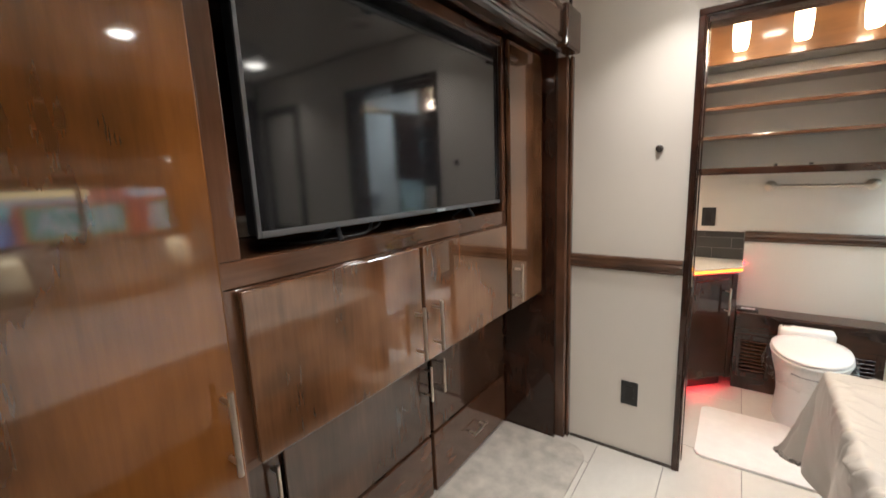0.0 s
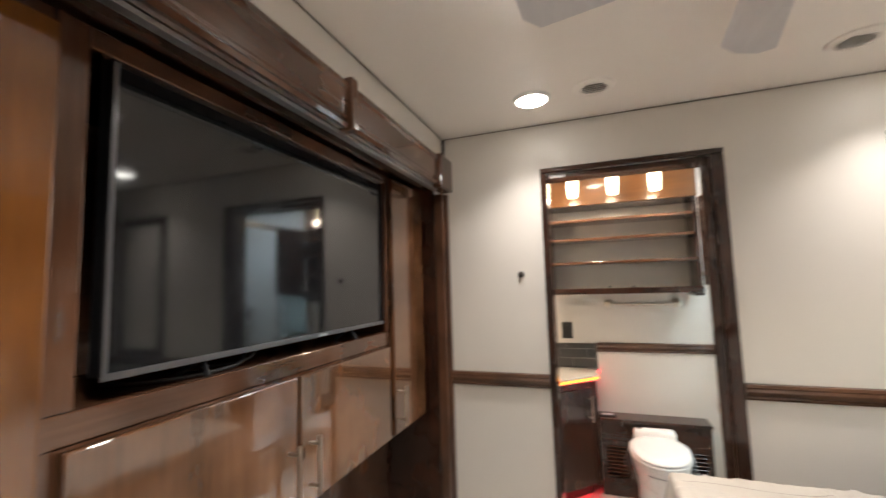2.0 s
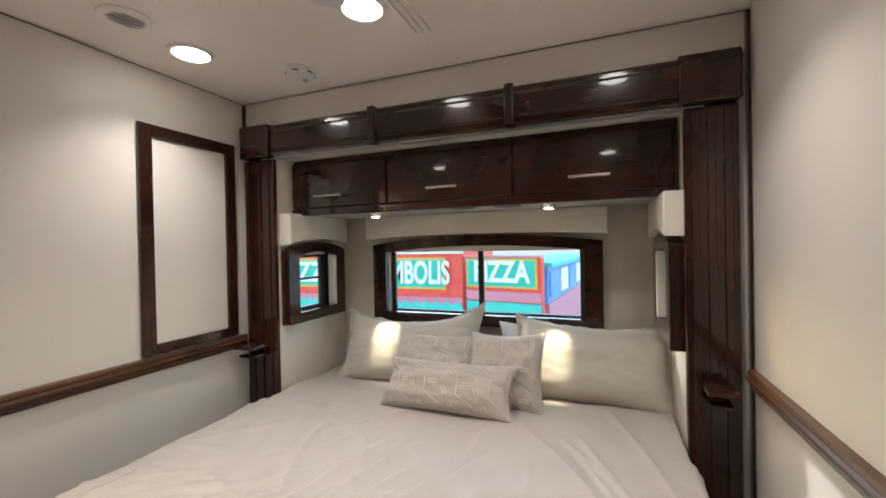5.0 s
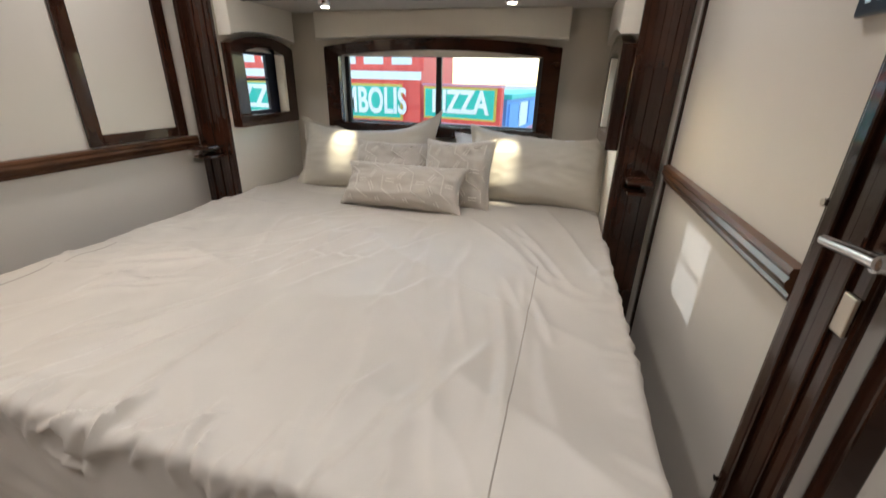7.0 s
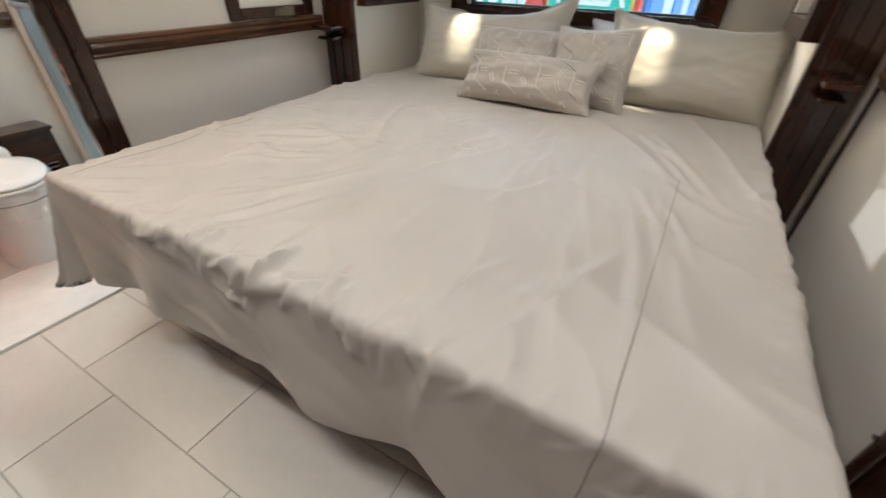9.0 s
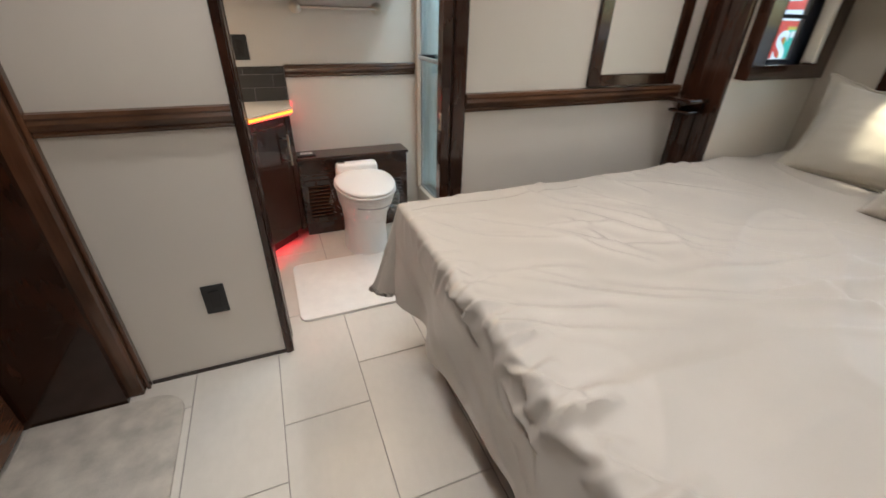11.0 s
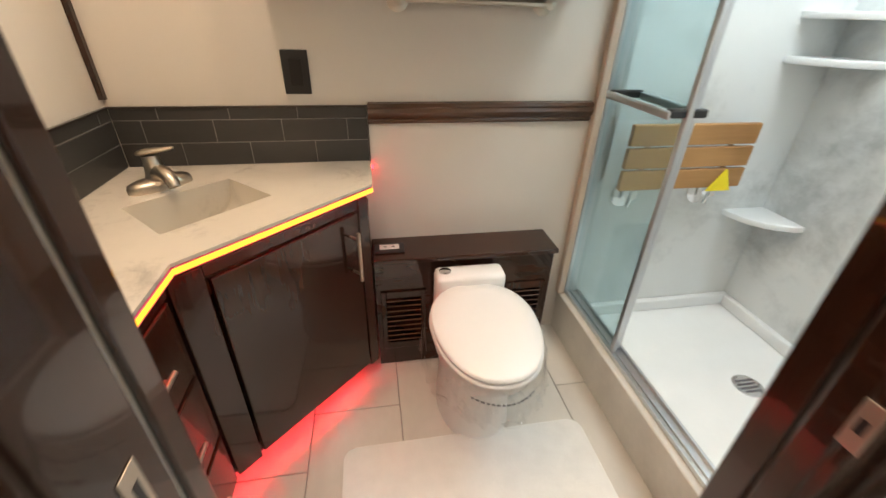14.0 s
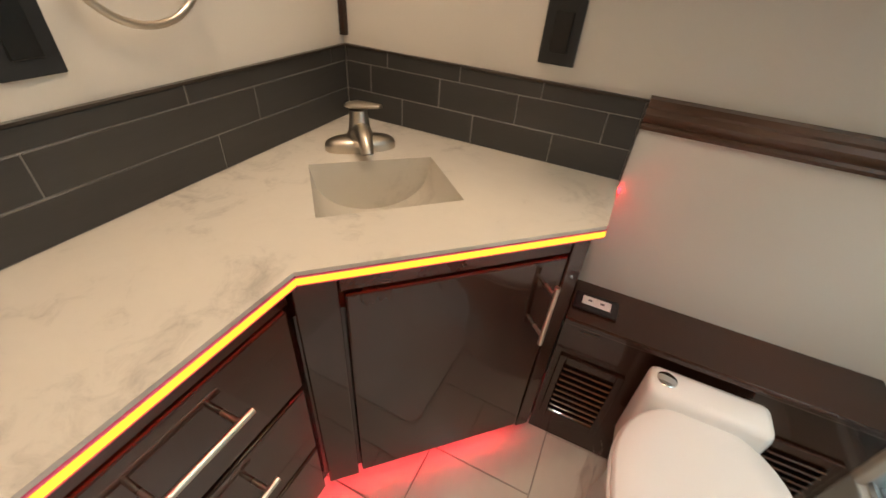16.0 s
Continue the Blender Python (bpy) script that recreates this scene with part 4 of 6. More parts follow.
def creases():
    """Folds of the cloth laid flat: middle, direction, half length, width, height and bend."""
    rng = random.Random(11)
    out = []
    for k in range(58):
        x, y = rng.uniform(0.55, 1.75), rng.uniform(0.25, 1.75)
        a = math.atan2(0.72 - y, 2.15 - x) * 0.8 + rng.gauss(-0.12, 0.22)
        out.append((x, y, a, rng.uniform(0.10, 0.34), rng.uniform(0.008, 0.015), rng.uniform(0.0045, 0.0115), rng.uniform(-0.5, 0.5)))
    for k in range(16):
        x, y = rng.uniform(0.55, 1.3), rng.uniform(0.9, 1.8)
        out.append((x, y, rng.uniform(-1.4, -0.5), rng.uniform(0.06, 0.16), rng.uniform(0.006, 0.011), rng.uniform(0.004, 0.008), rng.uniform(-1, 1)))
    y = BY0 + 0.02
    while y < BY1 + 0.02:
        much = (0.40 + 0.75 * min(1.0, max(0.0, (y - 0.45) / 0.5))) * (1 - 0.72 * min(1.0, max(0.0, (y - 1.30) / 0.25)))
        much *= rng.choice((0.35, 0.8, 1.0, 1.15))
        out.append((BX0 + rng.uniform(-0.065, 0.03), y, rng.gauss(-0.20, 0.40), rng.uniform(0.045, 0.11), rng.uniform(0.0048, 0.009), much * rng.uniform(0.008, 0.016), rng.uniform(-3.0, 3.0)))
        if rng.random() < 0.5 * much:
            out.append((BX0 - rng.uniform(0.04, 0.13), y + rng.uniform(-0.02, 0.02), rng.gauss(0.5, 0.6), rng.uniform(0.03, 0.09), rng.uniform(0.007, 0.012), much * rng.uniform(0.007, 0.013), rng.uniform(-3, 3)))
        y += rng.uniform(0.013, 0.048)
    x = BX0
    while x < 1.80:
        out.append((x, BY0 + rng.uniform(-0.05, 0.03), 1.57 + rng.gauss(0, 0.35), rng.uniform(0.03, 0.075), rng.uniform(0.007, 0.012), rng.uniform(0.003, 0.008), rng.uniform(-2, 2)))
        out.append((x + 0.02, BY1 + rng.uniform(-0.03, 0.05), 1.57 + rng.gauss(0, 0.35), rng.uniform(0.03, 0.07), rng.uniform(0.007, 0.012), rng.uniform(0.002, 0.006), rng.uniform(-2, 2)))
        x += rng.uniform(0.045, 0.10)
    return out


CREASES = creases()


def folds(x, y):
    """Summed height of the creases at flat cloth places x, y (arrays)."""
    h = np.zeros_like(x)
    for px, py, a, half, w, up, bend in CREASES:
        ux, uy = math.cos(a), math.sin(a)
        l = (x - px) * ux + (y - py) * uy
        t = (y - py) * ux - (x - px) * uy - bend * l * l
        near = np.maximum(0.0, 1 - (l / half) ** 2)
        wide = np.where(t > 0, w, 1.9 * w)
        h += up * near * (np.exp(-(np.abs(t) / wide) ** 1.4) - 0.45 * np.exp(-((t - 2.3 * w) / (1.3 * w)) ** 2))
    return h


def fold_at(x, y):
    return float(folds(np.array([x]), np.array([y]))[0])


def cloth_point(x, y, lift):
    """Where the flat cloth place x, y lies once the duvet hangs over the bed."""
    r = 0.019
    cx, cy = max(x, BX0), min(max(y, BY0), BY1)
    dx, dy = x - cx, y - cy
    d = math.hypot(dx, dy)
    top = BZ + duvet_height(cx, cy)
    if d < 1e-6:
        return Vector((x, y, top + lift))
    ux, uy = dx / d, dy / d
    side = abs(uy) > 0.7
    along = cx * 1.3 + 2.0 if side else cy + 0.25 * uy
    hem = 0.358 + 0.022 * noise.noise(Vector((along * 3.1, 2.2, 0.4))) + 0.008 * noise.noise(Vector((along * 11, 1.2, 0.4))) + 0.05 * abs(ux * uy)
    d = min(d, hem)
    arc = r * math.pi / 2
    if d < arc:
        a = d / r
        out, down = r * math.sin(a), r * (1 - math.cos(a))
    else:
        down = r + (d - arc)
        f = (d - arc) / (hem - arc)
        wave = math.sin(along * 15 + 4 * noise.noise(Vector((along * 2.3, f * 0.7, 3.3))))
        out = r + f * (0.004 * ux ** 2 + (0.23 * abs(ux * uy) if uy > 0 else 0.0) + 0.018 * wave + 0.024 * noise.noise(Vector((along * 4.1, f * 0.9, 8.8))))
        out += 0.007 * noise.noise(Vector((along * 10 + f * 3, f * 3, 1.1))) * min(1, f * 3)
    top += lift * max(0.0, 1 - d / arc)
    out += lift * min(1, d / arc)
    if abs(uy) > 0.93:
        out = min(out, r + 0.020)
    # the sides tuck in between the walls of the slide
    if abs(uy) > 0.5 and cx > 1.74:
        out *= 0.15
    return Vector((cx + ux * out, cy + uy * out, top - down))


def duvet():
    bm = bmesh.new()
    drop, step = 0.42, 0.0062
    xs = np.concatenate([np.linspace(BX0 - drop, BX0 - 0.15, 32)[:-1], np.linspace(BX0 - 0.15, BX0 + 0.12, 64)[:-1], np.linspace(BX0 + 0.12, BX1, 215)])
    nx, ny = len(xs) - 1, int((BY1 - BY0 + 2 * drop) / step)
    gx, gy = np.meshgrid(xs, np.linspace(BY0 - drop, BY1 + drop, ny + 1), indexing="ij")
    fold = folds(gx, gy)
    grid = [[bm.verts.new(cloth_point(float(gx[i, j]), float(gy[i, j]), float(fold[i, j]))) for j in range(ny + 1)] for i in range(nx + 1)]
    for i in range(nx):
        for j in range(ny):
            bm.faces.new((grid[i][j], grid[i + 1][j], grid[i + 1][j + 1], grid[i][j + 1]))
    bmesh.ops.remove_doubles(bm, verts=bm.verts[:], dist=0.0004)
    return bm


cover = part("duvet", duvet(), linen, bed, "wrinkled beige satin duvet", 75)
sm = cover.modifiers.new("thickness", "SOLIDIFY")
sm.thickness, sm.offset = 0.010, -1


def seam(pts):
    bm = bmesh.new()
    prev = None
    for x, y in pts:
        low, mid, high = cloth_point(x, y - 0.0016, fold_at(x, y - 0.0016)), cloth_point(x, y, fold_at(x, y) + 0.0012), cloth_point(x, y + 0.0016, fold_at(x, y + 0.0016))
        cur = [bm.verts.new(low), bm.verts.new(mid), bm.verts.new(high)]
        if prev:
            for k in range(2):
                bm.faces.new((prev[k], prev[k + 1], cur[k + 1], cur[k]))
        prev = cur
    return bm


part("seam", seam([(0.130 + 1.28 * k / 150, 0.345 - 0.03 * k / 150 + 0.002 * noise.noise(Vector((k * 0.1, 0, 0)))) for k in range(151)]), seam_mat, bed, "stitched seam")
part("seam", seam([(0.50 + 0.62 * k / 40, 1.77 + 0.002 * noise.noise(Vector((k * 0.2, 4, 0)))) for k in range(41)]), seam_mat, bed, "stitched seam")


def pillow_point(u, v, w, h, t, flange):
    """A point of a stuffed pillow's front; u and v run from -1 to 1."""
    fu, fv = abs(u), abs(v)
    pinch = 1 - 0.10 * (1 - fv ** 2) * fu ** 4
    pinch2 = 1 - 0.13 * (1 - fu ** 2) * fv ** 4
    e = 1 - flange
    au, av = min(1, fu / e), min(1, fv / e)
    puff = max(0.0, (1 - au ** 2.6)) ** 0.55 * max(0.0, (1 - av ** 2.6)) ** 0.55
    return Vector((u * w / 2 * pinch, v * h / 2 * pinch2, t / 2 * puff))


def rim_gap(u, v):
    return 0.0004 + 0.006 * (1 - max(abs(u), abs(v)) ** 10)


def pillow(name, m, w, h, t, material, label, group, flange=0.0, seed=0.0, pattern=False, sag=0.0, tip=0.0):
    ob = thing(name, m.translation - Vector((0, 0, 0.0)), label, "pillow" if not pattern else "cushion", group)
    n = 44
    bm = bmesh.new()
    rim = []
    for side in (1, -1):
        grid = []
        for i in range(n + 1):
            row = []
            for j in range(n + 1):
                u, v = -1 + 2 * i / n, -1 + 2 * j / n
                p = pillow_point(u, v, w, h, t, flange)
                wr = (0.10 if pattern else 0.05) * t * noise.noise(Vector((u * 2.1 + seed, v * 2.1, seed))) + (0.05 if pattern else 0.012) * t * noise.noise(Vector((u * 5 + seed, v * 5, 2)))
                p.z = side * (p.z + rim_gap(u, v) + wr * min(1, p.z / (t * 0.2)))
                p.z += 0.02 * noise.noise(Vector((u * 1.3, v * 1.3, seed + 7))) * max(abs(u), abs(v)) ** 3
                if flange:
                    p.z += side * 0.0030 * (ridged(Vector((u * 3.0 + v * 1.5 + seed, v * 4.0 - u * 2.0, seed))) ** 6 - 0.3) * min(1, abs(p.z) / (t * 0.15))
                if flange:
                    rim_w = max(abs(u), abs(v)) ** 12
                    p.z += 0.016 * rim_w * noise.noise(Vector((u * 4.5, v * 4.5, seed + 3)))
                    p.y += 0.009 * rim_w * noise.noise(Vector((u * 6.0 + 2, v * 6.0, seed + 5)))
                p.y -= sag * h * (1 - u * u) * max(0.0, v)
                p.y += tip * max(0.0, u) ** 4 * max(0.0, v) ** 2
                row.append(bm.verts.new(m @ p))
            grid.append(row)
        for i in range(n):
            for j in range(n):
                bm.faces.new((grid[i][j], grid[i + 1][j], grid[i + 1][j + 1], grid[i][j + 1]))
        rim.append([v.co.copy() for v in [grid[i][0] for i in range(n)] + [grid[n][j] for j in range(n)] + [grid[n - i][n] for i in range(n)] + [grid[0][n - j] for j in range(n)]])
    bmesh.ops.remove_doubles(bm, verts=bm.verts[:], dist=0.0016)
    part("cover", bm, material, ob, "", 60)
    # stitched edge cord
    bm = bmesh.new()
    mids = [(a + b) / 2 for a, b in zip(*rim)]
    rows = []
    for k, c0 in enumerate(mids):
        way = (mids[(k + 1) % len(mids)] - mids[k - 1]).normalized()
        q = way.to_track_quat("Z", "Y").to_matrix()
        rows.append([bm.verts.new(c0 + q @ Vector((0.0034 * math.cos(1.257 * i), 0.0034 * math.sin(1.257 * i), 0))) for i in range(5)])
    for k in range(len(rows)):
        for i in range(5):
            a, b = rows[k], rows[(k + 1) % len(rows)]
            bm.faces.new((a[i], a[(i + 1) % 5], b[(i + 1) % 5], b[i]))
    part("edge_cord", bm, material, ob, "", True)
    if pattern:
        # raised interlocking hexagon lines on the front
        bm = bmesh.new()
        s = 0.084
        lines = []
        for row in range(-6, 7):
            for c in range(-8, 9):
                ox, oy = c * s * math.sqrt(3) + (row % 2) * s * math.sqrt(3) / 2, row * s * 1.5
                spot = [(ox + s * math.sin(math.radians(60 * k)), oy + s * math.cos(math.radians(60 * k))) for k in range(7)]
                # zigzag rows of hexagon sides, and a three-armed star of double lines in each cell
                lines.append(spot[0:3])
                lines.append(spot[3:5])
                for a0 in (30 + 60 * (row % 2), 150 + 60 * (row % 2), 270 + 60 * (row % 2)):
                    ux, uy = math.sin(math.radians(a0)), math.cos(math.radians(a0))
                    for side in (-0.006, 0.006):
                        lines.append([(ox + ux * s * 0.16 + uy * side, oy + uy * s * 0.16 - ux * side), (ox + ux * s * 0.66 + uy * side, oy + uy * s * 0.66 - ux * side)])
        for ln in lines:
            for (ax, ay), (cx, cy) in zip(ln, ln[1:]):
                prev = None
                for k in range(4):
                    px, py = ax + (cx - ax) * k / 3, ay + (cy - ay) * k / 3
                    u, v = px / (w / 2), py / (h / 2)
                    if max(abs(u), abs(v)) > 0.90:
                        prev = None
                        continue
                    p = pillow_point(u, v, w, h, t, flange)
                    wr = 0.10 * t * noise.noise(Vector((u * 2.1 + seed, v * 2.1, seed))) + 0.05 * t * noise.noise(Vector((u * 5 + seed, v * 5, 2)))
                    z = p.z + rim_gap(u, v) + wr * min(1, p.z / (t * 0.2)) + 0.02 * noise.noise(Vector((u * 1.3, v * 1.3, seed + 7))) * max(abs(u), abs(v)) ** 3
                    dv = Vector((cy - ay, -(cx - ax), 0)).normalized() * 0.0034
                    base = Vector((p.x, p.y - sag * h * (1 - u * u) * max(0.0, v), 0))
                    cur = [bm.verts.new(m @ (base + dv + Vector((0, 0, z + 0.0012)))), bm.verts.new(m @ (base + Vector((0, 0, z + 0.0038)))), bm.verts.new(m @ (base - dv + Vector((0, 0, z + 0.0012))))]
                    if prev:
                        for q in range(2):
                            bm.faces.new((prev[q], prev[q + 1], cur[q + 1], cur[q]))
                    prev = cur
        tagged(part("raised_pattern", bm, cushion_line, ob, "raised interlocking hexagon lines"), kind="stuff")
    return ob


def stand(x, y, z, lean, turn=0.0, tilt=0.0):
    """A pillow's pose: its front faces the foot of the bed, leaning back by lean degrees."""
    return Matrix.Translation((x, y, z)) @ pose(0, 0, 0, 0, 0, -90 + turn) @ pose(0, 0, 0, 90 - lean, 0, 0) @ pose(0, 0, 0, 0, 0, tilt)


pillow("sleeping_pillow", stand(2.335, 0.50, 0.80, 8), 0.70, 0.36, 0.10, white_pillow, "plain white pillow against the window wall", "bed pillows", 0.0, 4.0)
pillow("pillow_sham", stand(2.215, 1.32, 0.845, 24, 0, 2), 0.84, 0.42, 0.17, sham_mat, "large beige flanged pillow sham under the window", "pillow shams", 0.09, 1.0, False, 0.12, 0.045)
pillow("pillow_sham", stand(2.225, 0.40, 0.835, 25, 0, -2), 0.72, 0.40, 0.17, sham_mat, "large beige flanged pillow sham beside the wall", "pillow shams", 0.07, 2.0, False, 0.04)
pillow("square_cushion", stand(2.075, 1.10, 0.800, 30, 4, 0), 0.44, 0.33, 0.13, cushion_mat, "champagne cushion with raised geometric lines, half hidden", "patterned cushions", 0.0, 3.0, True)
pillow("square_cushion", stand(2.045, 0.755, 0.815, 26, -8, 4), 0.36, 0.36, 0.13, cushion_mat, "square champagne cushion with raised geometric lines", "patterned cushions", 0.0, 5.5, True)
pillow("lumbar_cushion", stand(1.905, 0.985, 0.768, 34, -3, 1), 0.62, 0.23, 0.13, cushion_mat, "long champagne lumbar cushion with raised geometric lines", "patterned cushions", 0.0, 8.0, True)

# ---- bathroom: vanity ----
van = thing("vanity", (-0.15, 2.80, 0), "dark cherry corner vanity with an angled door and drawers", "vanity")
VF = -0.140
slab_in = [(W - 0.003, 2.155), (VF - 0.022, 2.155), (VF - 0.022, 2.612), (0.205, BACK - 0.19), (0.244, 2.985), (0.244, BACK - 0.002), (W - 0.003, BACK - 0.002)]
part("body", slab(bmesh.new(), slab_in, 0.085, 0.640), wood_z, van)
part("toe_kick", slab(bmesh.new(), [(W - 0.003, 2.155), (VF - 0.075, 2.155), (VF - 0.075, 2.640), (0.19, 3.045), (0.19, BACK - 0.002), (W - 0.003, BACK - 0.002)], 0.0, 0.084), black_plastic, van)
A, B = Vector((VF + 0.004, 2.600, 0)), Vector((0.250, 2.978, 0))
way = (B - A).normalized()
ang = math.degrees(math.atan2(way.y, way.x))
L = (B - A).length
dm = pose(A.x, A.y, 0, 0, 0, ang)
d = part("corner_door", box(bmesh.new(), 0.075, L - 0.045, 0.002, 0.022, 0.10, 0.690, 0.004, 2, dm), door_wood, van, "dark glossy cherry angled door")
d.data.materials[0] = wood_z
p0 = dm @ Vector((L - 0.080, 0.002, 0.490))
p1 = dm @ Vector((L - 0.080, 0.002, 0.650))
outv = (dm.to_3x3() @ Vector((0, -1, 0))) * 0.034
bar_handle(d, p0, p1, outv)
part("corner_stile", box(bmesh.new(), -0.004, 0.066, 0.004, 0.022, 0.085, 0.726, 0.003, 2, dm), wood_z, van)
part("corner_stile", box(bmesh.new(), L - 0.040, L - 0.002, 0.004, 0.022, 0.085, 0.726, 0.003, 2, dm), wood_z, van)
part("corner_rail", box(bmesh.new(), 0.067, L - 0.041, 0.006, 0.022, 0.696, 0.726, 0.003, 2, dm), wood_x, van)
for z0, z1 in ((0.500, 0.690), (0.290, 0.488), (0.100, 0.278)):
    d = part("drawer", boxes((VF - 0.020, VF, 2.165, 2.585, z0, z1), bevel=0.004), wood_y, van, "dark glossy cherry drawer front")
    zc = z0 + (z1 - z0) * 0.62
    bar_handle(d, (VF, 2.309, zc), (VF, 2.467, zc), (0.034, 0, 0))
part("drawer_rail", boxes((VF - 0.020, VF - 0.004, 2.160, 2.592, 0.696, 0.726)), wood_y, van)

COUNTER = [(W - 0.004, 2.153), (-0.118, 2.153), (-0.118, 2.592), (0.262, 2.962), (0.262, BACK - 0.001), (W - 0.004, BACK - 0.001)]
BASIN = [(-0.182, 2.716), (0.007, 2.907), (-0.133, 3.043), (-0.324, 2.866)]
bm = bmesh.new()
rims = []
for ring in (COUNTER, BASIN):
    vs = [bm.verts.new((x, y, 0.770)) for x, y in ring]
    es = [bm.edges.new((vs[k], vs[(k + 1) % len(vs)])) for k in range(len(vs))]
    rims.append((vs, es))
bmesh.ops.triangle_fill(bm, use_beauty=True, use_dissolve=False, edges=rims[0][1] + rims[1][1])
top_faces = bm.faces[:]
ex = bmesh.ops.extrude_face_region(bm, geom=top_faces)
bmesh.ops.translate(bm, verts=[v for v in ex["geom"] if isinstance(v, bmesh.types.BMVert)], vec=(0, 0, -0.0075))
counter = single("vanity_counter", bm, stone, "ivory marbled counter with an integral sink and lit edge", "counter")
bm = bmesh.new()
bc = Vector((sum(p[0] for p in BASIN) / 4, sum(p[1] for p in BASIN) / 4, 0))
# a half-round trough between two upright ends
corner = [Vector((*p, 0)) for p in BASIN]
cols = 24
lines = []
for v in (0.0, 0.03, 0.97, 1.0):
    row = []
    for k in range(cols + 1):
        u = -1 + 2 * k / cols
        p = corner[0].lerp(corner[1], (u + 1) / 2).lerp(corner[3].lerp(corner[2], (u + 1) / 2), v)
        deep = 0.0 if v in (0.0, 1.0) else 0.115 * math.sqrt(max(0.0, 1 - u * u)) ** 0.8
        row.append(bm.verts.new((p.x, p.y, 0.7692 - deep)))
    lines.append(row)
for a, b in zip(lines, lines[1:]):
    for k in range(cols):
        bm.faces.new((a[k], a[k + 1], b[k + 1], b[k]))
bmesh.ops.remove_doubles(bm, verts=bm.verts[:], dist=0.0003)
part("sink", bm, marble("sink_resin", (0.62, 0.575, 0.50), (0.45, 0.41, 0.36), 5.0, 0.25), counter, "moulded half-round basin", 35)
part("drain", lathe(bmesh.new(), [(0.018, 0.6560), (0.018, 0.6590), (0.010, 0.6595), (0.0, 0.658)], Matrix.Translation((bc.x, bc.y, 0))), chrome, counter, "chrome drain", True)
edge_pts = [(-0.117, 2.156), (-0.117, 2.5925), (0.2625, 2.9625), (0.2625, 2.985)]
for nm, z0, z1, o, mt in (("edge_light", 0.7455, 0.7580, 0.001, led_amber), ("edge_line", 0.7430, 0.7453, 0.001, led_line), ("edge_line", 0.7582, 0.7605, 0.001, led_line)):
    bm = bmesh.new()
    for (ax, ay), (cx, cy) in zip(edge_pts, edge_pts[1:]):
        v = Vector((cx - ax, cy - ay, 0))
        mm = pose(ax, ay, 0, 0, 0, math.degrees(math.atan2(v.y, v.x)))
        box(bm, 0, v.length, -0.001, 0.006, z0, z1, 0.0015, 2, mm)
    part(nm, bm, mt, counter, "glowing amber light strip under the counter edge" if nm == "edge_light" else "red rim of the light strip")
bm = bmesh.new()
red_pts = edge_pts[:3] + [(0.2625, BACK - 0.004)]
for (ax, ay), (cx, cy) in zip(red_pts, red_pts[1:]):
    v = Vector((cx - ax, cy - ay, 0))
    mm = pose(ax, ay, 0, 0, 0, math.degrees(math.atan2(v.y, v.x)))
    box(bm, 0, v.length, 0.008, 0.014, 0.7395, 0.7425, 0, 2, mm)
part("edge_glow", bm, led_dim, counter, "red light strip under the counter edge")
part("strip_end", boxes((0.2625, 0.2690, BACK - 0.014, BACK - 0.002, 0.7440, 0.7560), bevel=0.002), led_dim, counter, "glowing red end of the light strip")
toe_pts = [(VF - 0.034, 2.17), (VF - 0.034, 2.624), (0.190, 2.990)]
# the lip is an added shield that keeps the red pool near the cabinet
bm, lip = bmesh.new(), bmesh.new()
for (ax, ay), (cx, cy) in zip(toe_pts, toe_pts[1:]):
    v = Vector((cx - ax, cy - ay, 0))
    mm = pose(ax, ay, 0, 0, 0, math.degrees(math.atan2(v.y, v.x)))
    box(bm, 0, v.length, -0.006, 0.004, 0.0795, 0.0845, 0, 2, mm)
    box(lip, 0, v.length, -0.0105, -0.0085, 0.0745, 0.0845, 0, 2, mm)
part("added_light_shield", lip, panel_edge, van, "added dark lip that holds back the toe light")
part("toe_light", bm, led_red, van, "red light strip along the toe kick")
tap = thing("faucet", (-0.285, 2.995, 0.77), "brushed nickel single-lever faucet on the counter", "faucet")
tm = pose(-0.285, 2.995, 0.7702, 0, 0, ang - 180)
bm = bmesh.new()
ring = [(0.078 * math.copysign(abs(math.cos(a)) ** 0.8, math.cos(a)), 0.031 * math.copysign(abs(math.sin(a)) ** 0.9, math.sin(a))) for a in [2 * math.pi * k / 28 for k in range(28)]]
rows = [[bm.verts.new(tm @ Vector((x * f, y * f, z))) for x, y in ring] for f, z in ((1.0, 0.0), (1.0, 0.012), (0.95, 0.020), (0.82, 0.025), (0.5, 0.030))]
for r, q in zip(rows, rows[1:]):
    for k in range(28):
        bm.faces.new((r[k], r[(k + 1) % 28], q[(k + 1) % 28], q[k]))
bm.faces.new(rows[-1])
part("base_plate", bm, nickel, tap, "", True)


def tube(pts, m, seg=14):
    """A tube through (x, y, z, radius) points."""
    bm = bmesh.new()
    rows = []
    for k, (x, y, z, r) in enumerate(pts):
        a = Vector(pts[max(0, k - 1)][:3])
        b = Vector(pts[min(len(pts) - 1, k + 1)][:3])
        q = (b - a).to_track_quat("Z", "Y").to_matrix()
        rows.append([bm.verts.new(m @ (Vector((x, y, z)) + q @ Vector((r * math.cos(2 * math.pi * i / seg), r * math.sin(2 * math.pi * i / seg), 0)))) for i in range(seg)])
    for r, q in zip(rows, rows[1:]):
        for i in range(seg):
            bm.faces.new((r[i], r[(i + 1) % seg], q[(i + 1) % seg], q[i]))
    bm.faces.new(rows[-1])
    bm.faces.new(list(reversed(rows[0])))
    return bm


